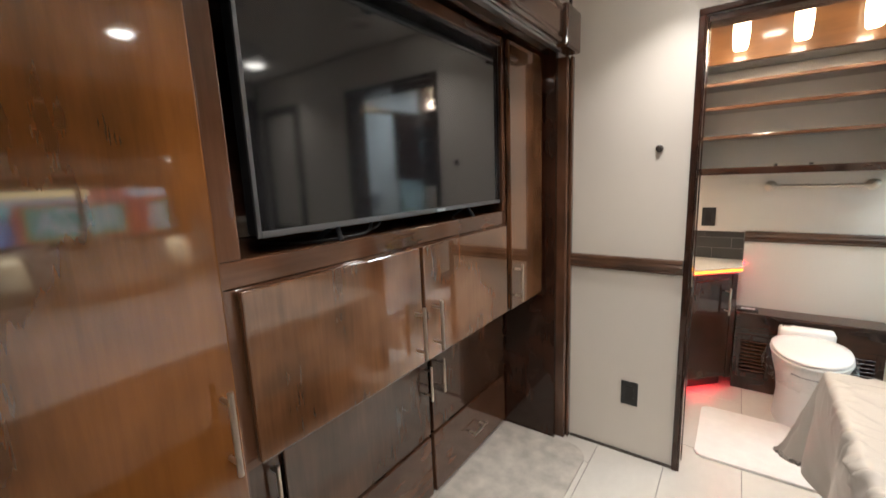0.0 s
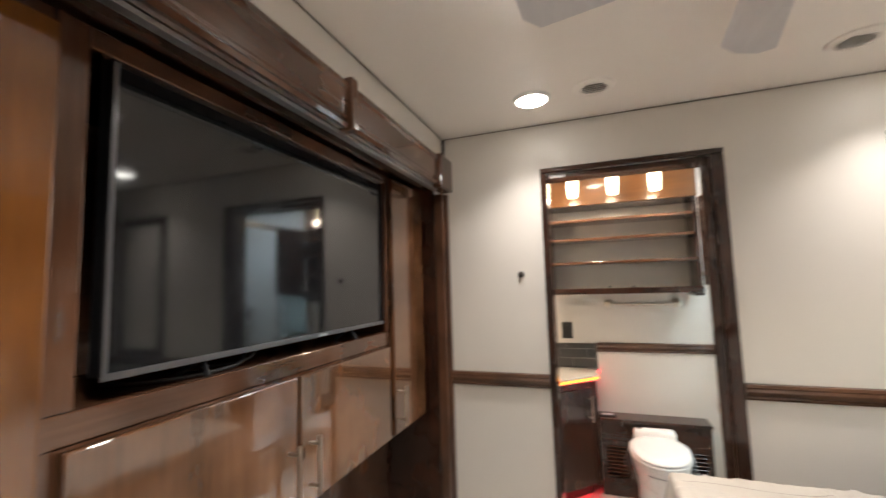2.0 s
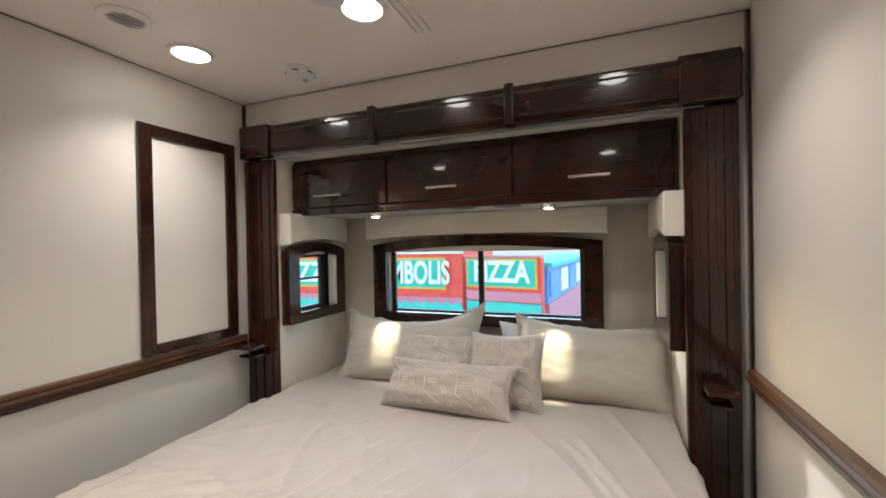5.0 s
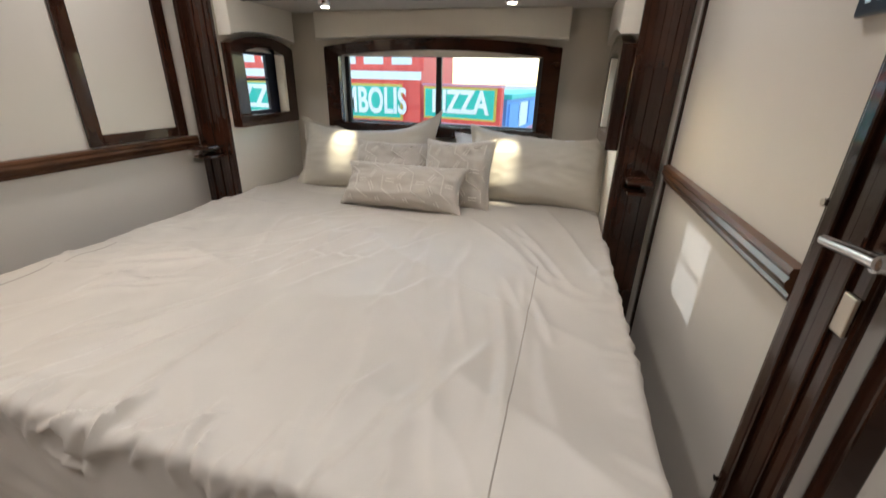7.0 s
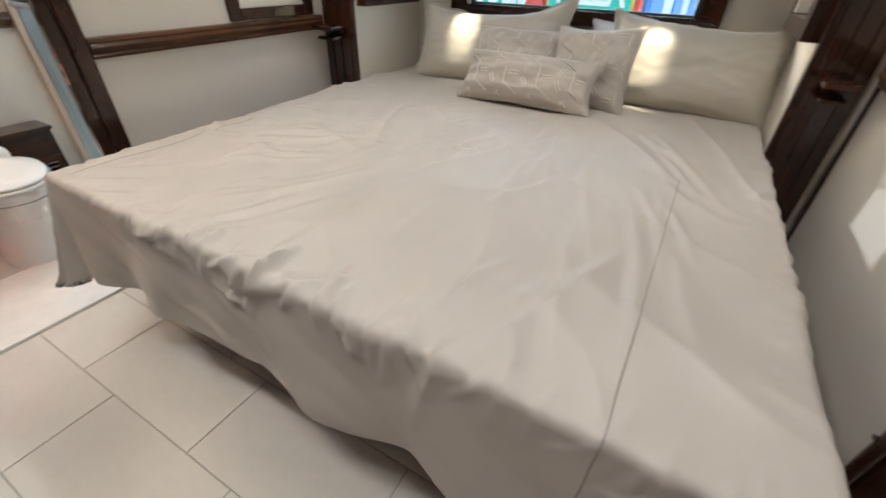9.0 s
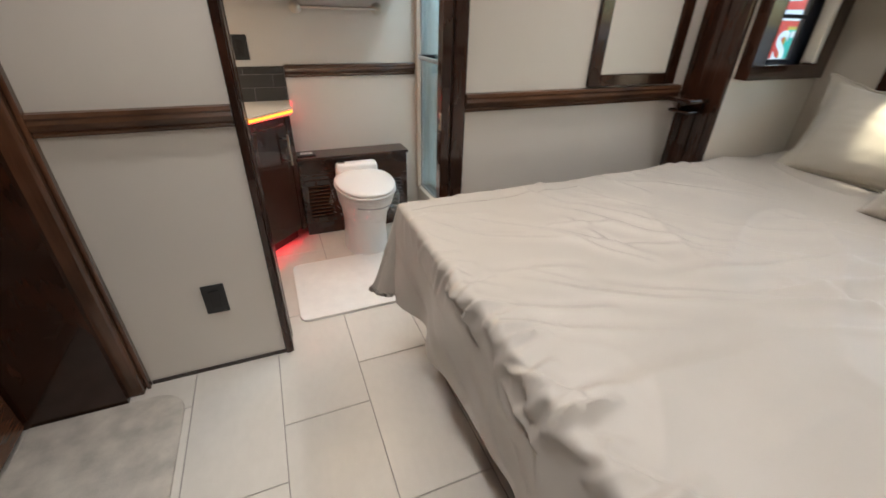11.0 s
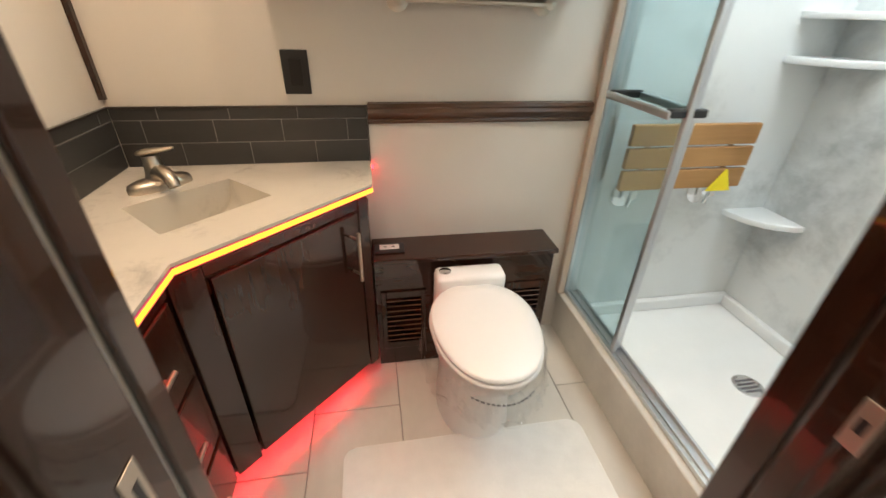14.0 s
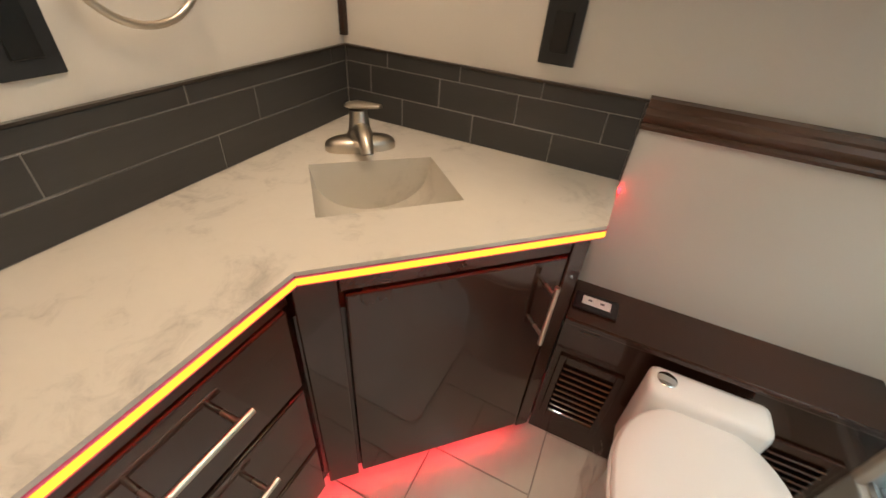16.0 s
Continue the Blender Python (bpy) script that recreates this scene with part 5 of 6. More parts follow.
part("column", tube([(0, 0, 0.014, 0.037), (0, -0.001, 0.028, 0.029), (0, -0.004, 0.046, 0.0235), (0, -0.008, 0.068, 0.0205), (0, -0.010, 0.084, 0.0195), (0, -0.009, 0.090, 0.016)], tm, 20), nickel, tap, "", True)
part("spout", tube([(0, 0.004, 0.030, 0.024), (0, 0.026, 0.045, 0.0205), (0, 0.048, 0.049, 0.018), (0, 0.068, 0.043, 0.016), (0, 0.083, 0.031, 0.0145), (0, 0.088, 0.022, 0.0135)], tm, 18), nickel, tap, "", True)
flat = tm @ Matrix.Translation((0, -0.006, 0.094)) @ pose(0, 0, 0, 9, 0, 40) @ Matrix.Diagonal((1.0, 1.0, 0.42, 1.0))
part("lever", tube([(0, -0.034, 0, 0.006), (0, -0.028, 0, 0.014), (0, -0.012, 0, 0.0195), (0, 0.010, 0, 0.018), (0, 0.034, 0, 0.0135), (0, 0.054, 0, 0.011), (0, 0.062, 0, 0.006)], flat, 18), nickel, tap, "", True)

# towel ring and towel bar
tr = thing("towel_ring", (W, 2.70, 1.12), "brushed nickel towel ring on the cream wall", "towel ring")
bm = bmesh.new()
n = 40
rows = []
for k in range(n):
    a = 2 * math.pi * k / n
    c0 = Vector((W + 0.030, 2.695 + 0.092 * math.cos(a), 1.115 + 0.086 * math.sin(a)))
    o = Vector((0, math.cos(a), math.sin(a)))
    rows.append([bm.verts.new(c0 + 0.0055 * (o * math.cos(2 * math.pi * i / 10) + Vector((1, 0, 0)) * math.sin(2 * math.pi * i / 10))) for i in range(10)])
for k in range(n):
    for i in range(10):
        bm.faces.new((rows[k][i], rows[(k + 1) % n][i], rows[(k + 1) % n][(i + 1) % 10], rows[k][(i + 1) % 10]))
part("ring", bm, nickel, tr, "", True)
part("mount", lathe(bmesh.new(), [(0.024, 0.0), (0.024, 0.006), (0.012, 0.012), (0.010, 0.036), (0.0, 0.038)], pose(W - 0.004, 2.695, 1.201, 0, 90, 0)), nickel, tr, "", True)
tb = thing("towel_bar", (0.565, BACK, 1.215), "brushed nickel towel bar under the open shelves", "towel bar")
part("bar", rod(bmesh.new(), (0.36, BACK - 0.055, 1.215), (0.775, BACK - 0.055, 1.212), 0.008), nickel, tb, "", True)
for x in (0.36, 0.775):
    part("mount", lathe(bmesh.new(), [(0.030, 0.001), (0.030, 0.006), (0.022, 0.011), (0.013, 0.014), (0.011, 0.045), (0.016, 0.050), (0.016, 0.062), (0.0, 0.066)], pose(x, BACK, 1.2135, 90, 0, 0)), nickel, tb, "", True)

# ---- open shelf cabinet with lamps ----
sh = thing("shelf_cabinet", (0.22, 3.05, 1.30), "dark cherry wall cabinet with open shelves and one door swung open", "cabinet")
YS = 2.93
part("back", boxes((0.0, 0.875, BACK - 0.012, BACK - 0.002, 1.30, 1.87)), surface("shelf_back", (0.60, 0.575, 0.53), 0.45, vary=0.04), sh, "pale grey back panel")
part("side", boxes((0.860, 0.880, YS, BACK - 0.0125, 1.30, 2.10)), wood_z, sh)
part("side", boxes((0.0, 0.016, YS, BACK - 0.0125, 1.30, 2.10)), wood_z, sh)
part("bottom", boxes((0.017, 0.859, YS + 0.012, BACK - 0.0125, 1.305, 1.322)), wood_x, sh)
part("bottom_rail", boxes((-0.002, 0.885, YS - 0.016, YS - 0.001, 1.288, 1.326), bevel=0.004), wood_x, sh, "glossy dark bottom rail")
part("corner_block", boxes((0.835, 0.885, YS - 0.012, BACK - 0.02, 1.268, 1.287), bevel=0.003), wood_x, sh)
# browner than the cabinet: the gloss on the shelf edges is put into the colour
for z in (1.492, 1.648, 1.775):
    part("shelf", boxes((0.017, 0.859, YS + 0.004, BACK - 0.0125, z - 0.009, z + 0.009), bevel=0.003), brown_y, sh, "cherry shelf, browner for the gloss on its edge")
part("top_panel", boxes((-0.002, 0.885, YS - 0.020, YS - 0.001, 1.872, 2.125), bevel=0.003), lamp_panel_wood, sh, "glossy cherry panel behind the lamps")
part("top_box", boxes((0.017, 0.859, YS, BACK - 0.0125, 1.872, 2.10)), wood_x, sh)
dm2 = pose(0.884, YS - 0.004, 0, 0, 0, -84)
dd = part("door", box(bmesh.new(), 0.004, 0.29, -0.001, 0.018, 1.33, 1.865, 0.003, 2, dm2), wood_z, sh, "dark cherry door standing open")
for z in (1.40, 1.80):
    part("hinge", box(bmesh.new(), -0.004, 0.050, -0.016, -0.0015, z - 0.014, z + 0.014, 0.004, 2, dm2), chrome, dd, "chrome hinge")
for x in (0.36, 0.50):
    part("catch", boxes((x - 0.008, x + 0.008, YS - 0.012, YS + 0.010, 1.3265, 1.338), bevel=0.002), black_plastic, sh)
for x in (0.17, 0.41, 0.65):
    v = thing("vanity_light", (x, YS - 0.02, 1.98), "lit frosted glass vanity lamp on the cherry panel", "wall lamp", "vanity lamps")
    part("bracket", boxes((x - 0.022, x + 0.022, YS - 0.050, YS - 0.0205, 1.955, 2.060), bevel=0.006), chrome, v)
    bm = lathe(bmesh.new(), [(0.030, 2.060), (0.036, 2.050), (0.037, 1.99), (0.032, 1.925), (0.026, 1.915), (0.026, 1.918), (0.031, 1.93), (0.034, 1.99), (0.031, 2.05)], Matrix.Translation((x, YS - 0.088, 0)))
    s = part("shade", bm, shade_mat, v, "glowing frosted glass shade", True)
    s.visible_shadow = False

# ---- boxed ledge behind the toilet ----
lb = thing("toilet_ledge", (0.57, 3.10, 0), "dark cherry boxed ledge with louvred vents behind the toilet", "ledge")
part("top", boxes((0.246, 0.890, 3.012, BACK - 0.002, 0.466, 0.484), bevel=0.004), wood_x, lb)
part("front", boxes((0.250, 0.884, 3.034, 3.050, 0.002, 0.4655)), wood_x, lb)
part("end", boxes((0.866, 0.884, 3.0505, BACK - 0.002, 0.002, 0.4655)), wood_x, lb)
for x0, x1 in ((0.266, 0.424), (0.716, 0.866)):
    g = part("vent_frame", boxes((x0, x0 + 0.018, 3.026, 3.0335, 0.085, 0.345), (x1 - 0.018, x1, 3.026, 3.0335, 0.085, 0.345), (x0 + 0.018, x1 - 0.018, 3.026, 3.0335, 0.085, 0.115), (x0 + 0.018, x1 - 0.018, 3.026, 3.0335, 0.315, 0.345), bevel=0.002), wood_z, lb, "louvred vent frame")
    for k in range(9):
        part("slat", box(bmesh.new(), x0 + 0.019, x1 - 0.019, -0.0125, 0.0125, -0.002, 0.002, 0, 2, pose(0, 3.027, 0.126 + 0.0222 * k, -40)), brown_y, g)
us = thing("power_module", (0.305, 3.085, 0.484), "small white socket plate in a dark frame on the ledge", "outlet")
part("frame", boxes((0.255, 0.355, 3.055, 3.115, 0.4842, 0.492), bevel=0.003), black_plastic, us)
part("plate", boxes((0.272, 0.338, 3.070, 3.100, 0.4922, 0.4945), bevel=0.001), white_plastic, us)
for x in (0.290, 0.318):
    part("slot", boxes((x - 0.005, x + 0.005, 3.082, 3.088, 0.4946, 0.4952)), ink, us)

# ---- toilet ----
wc = thing("toilet", (0.565, 2.80, 0), "white china toilet with closed lid and clear wrapping film", "toilet")


def loft(rings, cap=True):
    """Skins rings of (centre x, centre y, radius x, front radius, back radius, z)."""
    bm = bmesh.new()
    n = 36
    rows = []
    for cx, cy, rx, rf, rb, z in rings:
        row = []
        for k in range(n):
            a = 2 * math.pi * k / n
            s = math.sin(a)
            row.append(bm.verts.new((cx + rx * math.copysign(abs(math.cos(a)) ** 0.9, math.cos(a)), cy + (rb if s > 0 else rf) * math.copysign(abs(s) ** 0.95, s), z)))
        rows.append(row)
    for r, q in zip(rows, rows[1:]):
        for k in range(n):
            bm.faces.new((r[k], r[(k + 1) % n], q[(k + 1) % n], q[k]))
    if cap:
        bm.faces.new(rows[-1])
        bm.faces.new(list(reversed(rows[0])))
    return bm


TXC, TYC = 0.560, 2.775
part("bowl", loft([(TXC, 2.83, 0.122, 0.175, 0.19, 0.0), (TXC, 2.83, 0.118, 0.172, 0.19, 0.03), (TXC, 2.83, 0.112, 0.165, 0.19, 0.14), (TXC, 2.82, 0.122, 0.185, 0.19, 0.24), (TXC, 2.79, 0.145, 0.235, 0.19, 0.33), (TXC, TYC, 0.152, 0.245, 0.17, 0.375), (TXC, TYC, 0.150, 0.242, 0.17, 0.385)]), china, wc, "", 60)
part("seat", loft([(TXC, TYC, 0.154, 0.248, 0.165, 0.387), (TXC, TYC, 0.159, 0.253, 0.168, 0.392), (TXC, TYC, 0.159, 0.253, 0.168, 0.399), (TXC, TYC, 0.155, 0.249, 0.165, 0.403)]), china, wc, "", 50)
part("lid", loft([(TXC, TYC, 0.152, 0.246, 0.164, 0.405), (TXC, TYC, 0.156, 0.250, 0.166, 0.409), (TXC, TYC, 0.156, 0.250, 0.166, 0.416), (TXC, TYC, 0.150, 0.243, 0.160, 0.423), (TXC, TYC, 0.10, 0.17, 0.11, 0.4255), (TXC, TYC, 0.03, 0.05, 0.04, 0.4260)]), china, wc, "", 60)
part("tank", boxes((0.445, 0.678, 2.925, 3.008, 0.20, 0.455), bevel=0.018), china, wc, "low square tank", 50)
part("flush_button", lathe(bmesh.new(), [(0.020, 0.4552), (0.020, 0.458), (0.016, 0.460), (0.0, 0.460)], Matrix.Translation((0.478, 2.968, 0))), chrome, wc, "", True)
bm = bmesh.new()
n = 120
rows = []
for r_, z in ((1.015, 0.398), (1.03, 0.390), (1.08, 0.376), (1.05, 0.360), (1.11, 0.345), (1.08, 0.328), (1.13, 0.312), (1.10, 0.298), (1.12, 0.288)):
    row = []
    for k in range(n):
        a = math.radians(170 + 198 * k / (n - 1))
        loose = 0.09 * math.exp(-((k - 18) / 12.0) ** 2) * min(1.0, (0.40 - z) / 0.05)
        f = r_ + loose + (0.07 * noise.noise(Vector((k * 0.28, z * 45, 2.0))) + 0.05 * (ridged(Vector((k * 0.16, z * 60, 7.0))) - 0.6)) * (1 if z < 0.389 else 0.15)
        row.append(bm.verts.new((TXC + 0.160 * f * math.cos(a), TYC + 0.252 * f * math.sin(a), z + 0.012 * noise.noise(Vector((k * 0.3, 5.0, z))))))
    rows.append(row)
for r, q in zip(rows, rows[1:]):
    for k in range(n - 1):
        bm.faces.new((r[k], r[k + 1], q[k + 1], q[k]))
part("film", bm, film_mat, wc, "crumpled clear wrapping film", True)
for k in range(14):
    a = math.radians(240 + 4.4 * k)
    m = pose(TXC + 0.166 * math.cos(a), TYC + 0.264 * math.sin(a), 0.352, 90, 0, math.degrees(a) + 90)
    part("print_bar", box(bmesh.new(), -0.005 + 0.002 * (k % 3 == 0), 0.005, -0.003 + 0.001 * (k % 2), 0.003, -0.0006, 0.0006, m=m), ink, wc, "grey printed bar on the film")

mat_outline = [(cx + 0.035 * math.cos(math.radians(a)), cy + 0.035 * math.sin(math.radians(a))) for cx, cy, a0 in ((0.860, 2.650, 0), (0.160, 2.650, 90), (0.160, 2.235, 180), (0.860, 2.235, 270)) for a in range(a0, a0 + 91, 15)]
single("bath_mat", slab(bmesh.new(), mat_outline, 0.0, 0.014, 0.0055), mat_mat, "thick white bath mat on the floor", "bath mat", smooth=40)

# ---- shower ----
for nm, it in (("shower_panel_1", (1.02, E - 0.001, BACK - 0.005, BACK - 0.001, 0.06, CEIL - 0.002)), ("shower_panel_2", (E - 0.006, E - 0.001, N + 0.102, BACK - 0.006, 0.06, CEIL - 0.002)), ("shower_panel_3", (1.02, E - 0.007, N + 0.101, N + 0.105, 0.06, CEIL - 0.002))):
    structure(nm, boxes(it), shower_wall_mat, "pale marbled shower wall panel", "wall")
pan = single("shower_pan", boxes((1.101, E - 0.007, N + 0.106, BACK - 0.006, 0.0, 0.05)), pan_mat, "white textured shower pan", "shower pan")
part("rim", boxes((1.11, E - 0.007, BACK - 0.034, BACK - 0.0065, 0.0505, 0.105), (E - 0.034, E - 0.0075, N + 0.11, BACK - 0.035, 0.0505, 0.105), bevel=0.006), pan_mat, pan, "raised rim")
part("drain", lathe(bmesh.new(), [(0.052, 0.0502), (0.052, 0.054), (0.042, 0.056), (0.040, 0.053), (0.0, 0.053)], Matrix.Translation((1.55, 2.69, 0))), chrome, pan, "round chrome drain", True)
for k in range(4):
    part("drain_bar", boxes((1.515, 1.585, 2.664 + 0.016 * k, 2.670 + 0.016 * k, 0.0535, 0.0555)), ink, pan)
single("shower_curb", boxes((1.00, 1.10, N + 0.106, BACK - 0.001, 0.0, 0.185), bevel=0.006), curb_mat, "ivory stone shower curb", "curb")
enc = thing("shower_enclosure", (1.05, 2.95, 0.185), "pale green glass shower enclosure, its door slid open", "shower enclosure")
g = part("glass_panel", boxes((1.036, 1.042, 2.80, 3.145, 0.20, 1.86)), shower_glass_mat, enc, "sliding glass panel")
g.visible_shadow = False
g = part("glass_panel", boxes((1.064, 1.070, 2.815, 3.145, 0.20, 1.86)), shower_glass_mat, enc, "fixed glass panel")
g.visible_shadow = False
part("edge_profile", boxes((1.031, 1.047, 2.782, 2.799, 0.196, 1.86), bevel=0.003), alu, enc)
part("edge_profile", boxes((1.060, 1.074, 2.800, 2.814, 0.196, 1.86), bevel=0.003), alu, enc)
part("wall_profile", boxes((1.022, 1.082, 3.146, BACK - 0.006, 0.187, 1.88), bevel=0.004), alu, enc)
part("bottom_track", boxes((1.024, 1.030, N + 0.108, 3.145, 0.186, 0.202), (1.046, 1.052, N + 0.108, 3.145, 0.186, 0.198), (1.074, 1.082, N + 0.108, 3.145, 0.186, 0.202), (1.030, 1.074, N + 0.108, 3.145, 0.1855, 0.190)), alu, enc, "ribbed aluminium track")
part("top_track", boxes((1.022, 1.084, N + 0.108, 3.145, 1.862, 1.90), bevel=0.003), alu, enc)
for dx, ln in ((-0.046, 0.0), (0.050, 0.02)):
    part("handle_bar", boxes((1.036 + dx - 0.008, 1.036 + dx + 0.008, 2.79 + ln, 3.09, 0.972, 0.994), bevel=0.005), alu, enc, "flat aluminium towel handle")
for yy in (2.80, 3.07):
    part("handle_bracket", boxes((0.988, 1.092, yy - 0.012, yy + 0.012, 0.976, 0.998), bevel=0.005), black_plastic, enc, "black handle bracket")
single("shower_jamb", boxes((0.990, 1.018, BACK - 0.032, BACK - 0.002, 0.186, CEIL - 0.002), bevel=0.006), tan_trim, "tan edge trim of the shower opening", "trim")
bench = thing("shower_bench", (1.34, 3.10, 0.66), "folded teak slat shower seat on the wall", "shower seat")
for k in range(3):
    part("slat", boxes((1.100 + 0.012 * (2 - k) * 0, 1.575, 3.072, 3.092, 0.665 + 0.078 * k, 0.735 + 0.078 * k), bevel=0.004), teak, bench, "golden teak slat")
for x in (1.18, 1.50):
    part("hinge_rail", boxes((x - 0.012, x + 0.012, 3.093, 3.104, 0.62, 0.89), bevel=0.002), chrome, bench)
    part("wall_mount", lathe(bmesh.new(), [(0.048, 0.0), (0.048, 0.006), (0.040, 0.012), (0.0, 0.014)], pose(x, BACK - 0.006, 0.615, 90, 0, 0)), chrome, bench, "round chrome mount", True)
    part("leg", rod(bmesh.new(), (x, 3.10, 0.66), (x, 3.12, 0.585), 0.009), chrome, bench, "", True)
bm = bmesh.new()
slabpts = [(1.440, 0.655), (1.535, 0.655), (1.495, 0.735)]
lo = [bm.verts.new((x, 3.064, z)) for x, z in slabpts]
hi = [bm.verts.new((x - 0.004, 3.067, z)) for x, z in slabpts]
for k in range(3):
    bm.faces.new((lo[k], lo[(k + 1) % 3], hi[(k + 1) % 3], hi[k]))
bm.faces.new(lo)
bm.faces.new(hi)
part("warning_tag", bm, yellow_mat, bench, "yellow triangular tag")


def corner_shelf(z, r, lip):
    bm = bmesh.new()
    cx, cy = E - 0.0065, BACK - 0.0055
    out = [(cx, cy)] + [(cx - r * math.cos(math.radians(a)), cy - r * math.sin(math.radians(a))) for a in range(0, 91, 10)]
    slab(bm, out, z - 0.022, z, 0.004)
    ob = single("corner_shelf", bm, pan_mat, "white quarter-round corner shelf in the shower", "shelf", "corner shelves", smooth=30)
    return ob


corner_shelf(0.53, 0.19, 0.0)
corner_shelf(1.09, 0.19, 0.0)
corner_shelf(1.22, 0.19, 0.0)

# ---- hall seen through the bedroom doorway ----
hc = thing("hall_cabinet", (0.95, -0.70, 0), "low white-topped dark cherry cabinet in the hall", "cabinet")
part("body", boxes((0.72, 1.83, -1.20, -0.20, 0.0, 0.50)), wood_z, hc)
part("top", boxes((0.70, 1.83, -1.22, -0.19, 0.501, 0.53), bevel=0.004), stone, hc, "pale top")

# ---- outdoors ----
structure("ground", boxes((2.6, 400, -400, 400, -1.15, -1.10), (-400, -1.3, -400, 400, -1.15, -1.10), (-1.3, 2.6, -400, -2.0, -1.15, -1.10), (-1.3, 2.6, 3.5, 400, -1.15, -1.10), (-1.3, 2.6, -2.0, 3.5, -1.15, -1.10)), asphalt, "grey asphalt ground", "ground")


def text_mesh(body, height, m, material, parent, name="lettering", depth=0.01):
    cu = bpy.data.curves.new(name, "FONT")
    cu.body = body
    cu.size = height * 1.38
    cu.extrude = depth
    cu.offset = 0.012
    cu.align_x, cu.align_y = "CENTER", "CENTER"
    tmp = bpy.data.objects.new(name, cu)
    scene.collection.objects.link(tmp)
    me = bpy.data.meshes.new_from_object(tmp.evaluated_get(bpy.context.evaluated_depsgraph_get()))
    bpy.data.objects.remove(tmp)
    me.transform(m)
    me.materials.clear()
    me.materials.append(material)
    ob = new(name, me)
    ob.parent = parent
    ob.matrix_parent_inverse = Matrix.Translation(-parent.location)
    return ob


# food stand: a bright front and a side that turns away
fs = thing("food_stand", (8.0, 3.0, -1.10), "red food stand with green lettered sign boards", "food stand")
part("body", boxes((7.03, 9.2, 2.62, 7.5, -1.10, 1.70), bevel=0.02), sign_red, fs)
part("roof_board", boxes((6.99, 7.02, 2.55, 7.4, 1.38, 1.75)), sign_red, fs)
part("white_band", boxes((6.985, 7.02, 2.60, 7.4, 1.24, 1.37)), sign_white, fs)
bd = part("sign_board", boxes((6.985, 7.025, 2.93, 4.80, 0.60, 1.17)), sign_yellow, fs, "yellow-edged sign board")
part("sign_face", boxes((6.975, 6.984, 2.96, 4.77, 0.64, 1.13)), sign_green, bd, "green sign face")
face_m = Matrix.Translation((6.970, 3.86, 0.885)) @ pose(0, 0, 0, 90, 0, -90)
text_mesh("STROMBOLIS", 0.36, face_m @ Matrix.Diagonal((0.70, 1.15, 1, 1)), sign_white, fs)
bd2 = part("sign_board", boxes((6.985, 7.025, 4.95, 6.8, 0.60, 1.17)), sign_yellow, fs, "yellow-edged sign board")
part("sign_face", boxes((6.975, 6.984, 4.99, 6.76, 0.64, 1.13)), sign_green, bd2, "green sign face")
text_mesh("PIZZA", 0.36, Matrix.Translation((6.970, 5.87, 0.885)) @ pose(0, 0, 0, 90, 0, -90) @ Matrix.Diagonal((1.0, 1.1, 1, 1)), sign_white, fs)
for k in range(9):
    part("letter_bar", boxes((6.980, 6.988, 2.75 + 0.5 * k, 3.10 + 0.5 * k, 1.47, 1.68)), sign_white, fs)
part("lower_band", boxes((6.98, 7.02, 2.62, 7.4, 0.30, 0.46)), sign_mauve, fs)
bm = bmesh.new()
for k in range(24):
    rod(bm, (6.97, 2.72 + 0.2 * k, 0.27), (7.01, 2.72 + 0.2 * k, 0.27), 0.11, 18)
box(bm, 6.972, 7.008, 2.62, 7.4, 0.0, 0.25)
part("scalloped_skirt", bm, sign_teal, fs, "teal scalloped skirt")

fs2 = thing("food_trailer", (8.5, 1.9, -1.10), "long food trailer with a green lettered board and blue awning", "food trailer")
tm2 = Matrix.Translation((7.05, 2.60, 0)) @ pose(0, 0, 0, 0, 0, -12)
def tb_box(x0, x1, y0, y1, z0, z1):
    return box(bmesh.new(), x0, x1, y0, y1, z0, z1, 0, 2, tm2)
part("body", tb_box(0.03, 0.14, -1.40, -0.02, -1.10, 1.16), sign_red, fs2)
part("roof_edge", tb_box(-0.02, 0.16, -1.40, -0.02, 1.165, 1.20), sign_mauve, fs2)
bd = part("sign_board", tb_box(-0.01, 0.028, -1.33, -0.05, 0.66, 1.15), sign_yellow, fs2)
part("sign_face", tb_box(-0.018, -0.0105, -1.30, -0.08, 0.69, 1.12), sign_green, bd)
text_mesh("PIZZA", 0.32, tm2 @ Matrix.Translation((-0.022, -0.71, 0.915)) @ pose(0, 0, 0, 90, 0, -90) @ Matrix.Diagonal((0.84, 1.1, 1, 1)), sign_white, fs2)
part("lower_band", tb_box(-0.012, 0.028, -1.39, -0.05, 0.44, 0.60), sign_mauve, fs2)
part("skirt", tb_box(-0.01, 0.028, -1.39, -0.05, 0.15, 0.42), sign_teal, fs2)
bst = thing("blue_stand", (10.9, 1.3, -1.10), "blue market stand with a red base beyond the food trailer", "market stand")
bsm = Matrix.Translation((7.45, 2.10, 0)) @ pose(0, 0, 0, 0, 0, -5)
for nm, it, mt in (("wall", (0, 7.0, -0.9, 0.10, 0.35, 0.98), sign_blue), ("roof", (-0.12, 7.1, -1.0, 0.2, 0.985, 1.06), sign_teal), ("base", (0.01, 6.9, -0.92, 0.09, -1.10, 0.345), sign_mauve)):
    part(nm, box(bmesh.new(), *it, 0, 2, bsm), mt, bst)
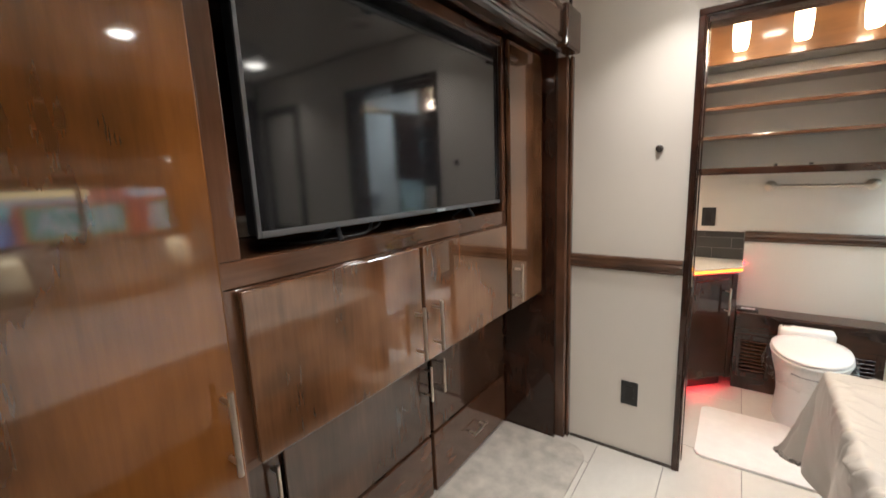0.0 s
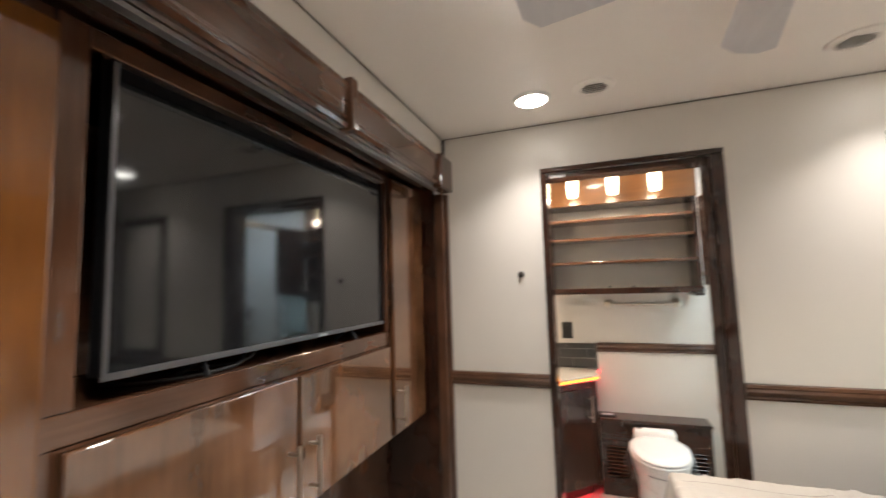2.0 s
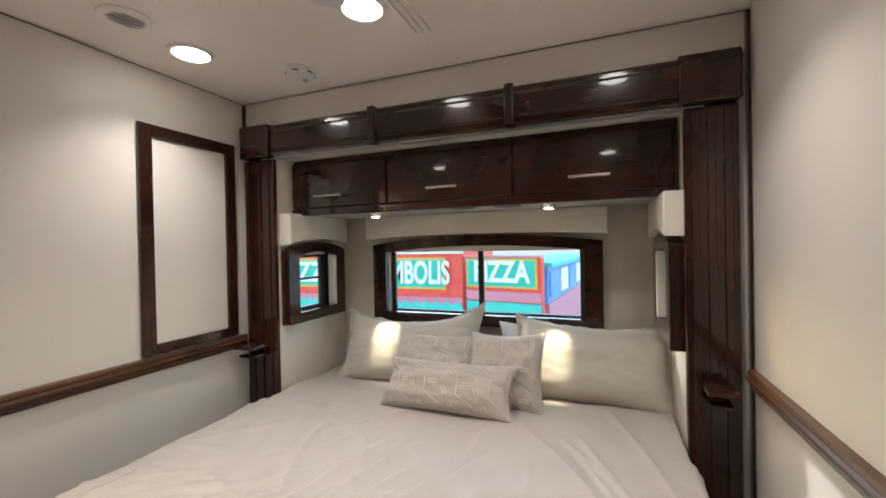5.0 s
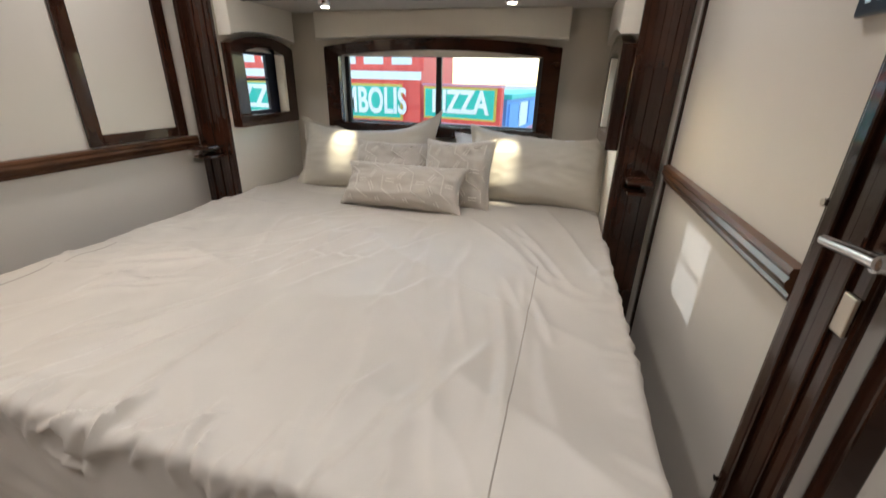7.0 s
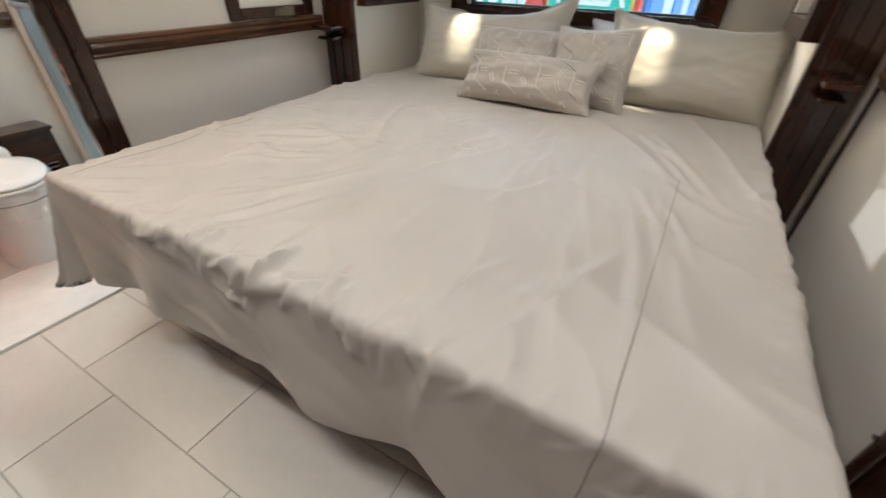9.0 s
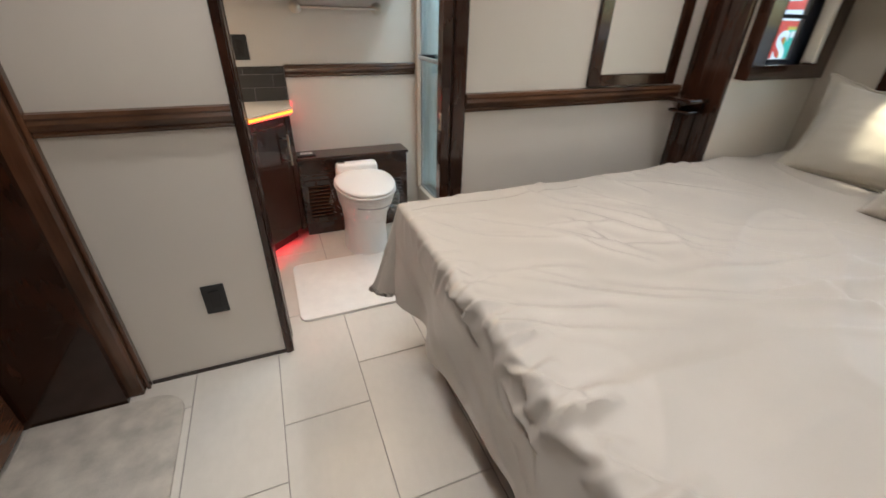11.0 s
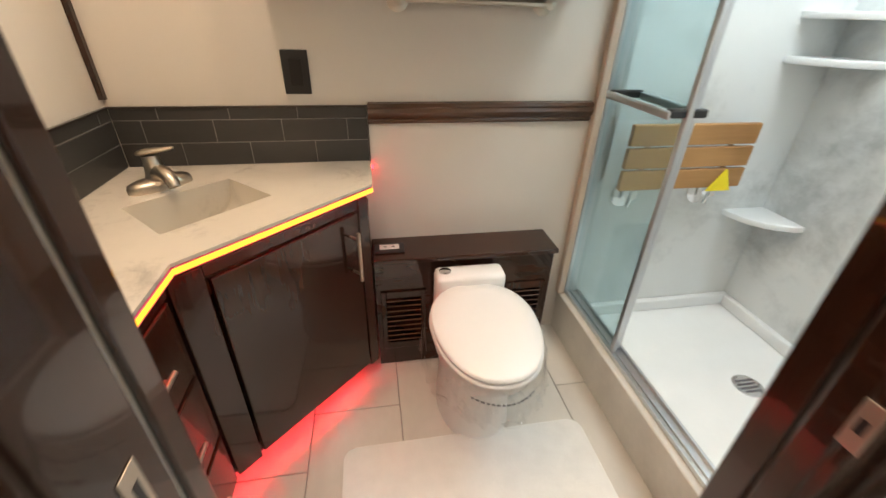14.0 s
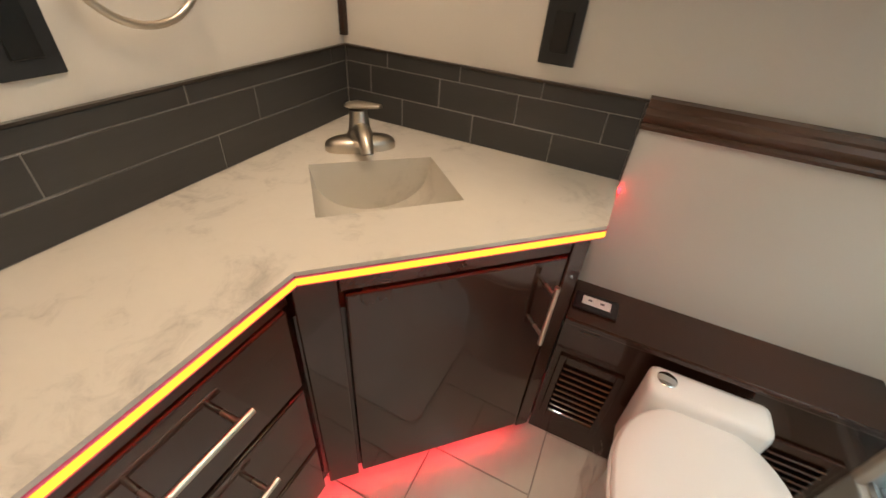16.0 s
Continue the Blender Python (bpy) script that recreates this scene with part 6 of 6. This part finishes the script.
for k in range(7):
    part("panel", box(bmesh.new(), 0.12 + k, 0.92 + k, -0.93, -0.905, 0.45, 0.90, 0, 2, bsm), sign_white if k % 2 else sign_blue, bst)
pole_m = surface("galvanised_pole", (0.5, 0.5, 0.5), 0.4, 0.8)
for y in (0.52, 0.36):
    single("light_pole", rod(bmesh.new(), (11.0, y, -1.10), (11.0, y - 0.25, 5.0), 0.035), pole_m, "thin leaning metal pole beyond the stands", "pole", "poles", smooth=True)

# ---- backsplash and floor pieces ----
bs = structure("backsplash", boxes((W + 0.0065, 0.259, BACK - 0.006, BACK - 0.001, 0.7705, 0.936), (W - 0.004, W + 0.002, 2.153, BACK - 0.0065, 0.7705, 0.936)), slate_grout, "grout bed of the charcoal tile backsplash", "backsplash")


def tile_mesh(name, x0, x1, y0, y1, z0, z1, material):
    return mesh_of(name, box(bmesh.new(), x0, x1, y0, y1, z0, z1, 0.0012, 1), material)


ROWS_Z = ((0.7715, 0.8375), (0.8395, 0.9025), (0.9045, 0.9355))
for r, (z0, z1) in enumerate(ROWS_Z):
    start = (-0.277, -0.178, -0.318)[r]
    cuts = [W + 0.003] + [c for c in [start + 0.188 * k for k in range(-2, 5)] if W + 0.03 < c < 0.24] + [0.259]
    for a, b in zip(cuts, cuts[1:]):
        ob = new("tile", tile_mesh("tile", a + 0.001, b - 0.001, BACK - 0.0074, BACK - 0.0042, z0, z1, slate))
        ob.parent = bs
    start = (2.767, 2.869, 2.728)[r]
    cuts = [2.153] + [c for c in [start + 0.38 * k for k in range(-2, 2)] if 2.18 < c < 3.14] + [BACK - 0.0068]
    for a, b in zip(cuts, cuts[1:]):
        ob = new("tile", tile_mesh("tile", W + 0.0004, W + 0.0036, a + 0.001, b - 0.001, z0, z1, slate))
        ob.parent = bs
structure("backsplash_cap", boxes((W - 0.003, 0.262, BACK - 0.0105, BACK - 0.001, 0.9365, 0.941), (W - 0.003, W + 0.0065, 2.153, BACK - 0.011, 0.9365, 0.941), (0.2595, 0.262, BACK - 0.0105, BACK - 0.001, 0.7705, 0.936)), panel_edge, "thin bronze edge of the backsplash", "trim")

TW, TL, X0 = 0.2880, 0.574, 0.020
for c in range(-4, 7):
    x0, x1 = X0 + TW * c, X0 + TW * (c + 1)
    off = (1.689, 1.884, 1.488)[c % 3]
    k0 = -7
    while True:
        y0, y1 = off + TL * k0, off + TL * (k0 + 1)
        k0 += 1
        if y0 > BACK:
            break
        if y1 < -1.8:
            continue
        a0, a1, b0, b1 = max(x0, -1.1) + 0.0015, min(x1, E) - 0.0015, max(y0, -1.8) + 0.0015, min(y1, BACK) - 0.0015
        if a1 - a0 < 0.02 or b1 - b0 < 0.02:
            continue
        ob = new("tile", tile_mesh("tile", a0, a1, b0, b1, -0.0045, 0.0, tile_mat))
        ob.parent = floor
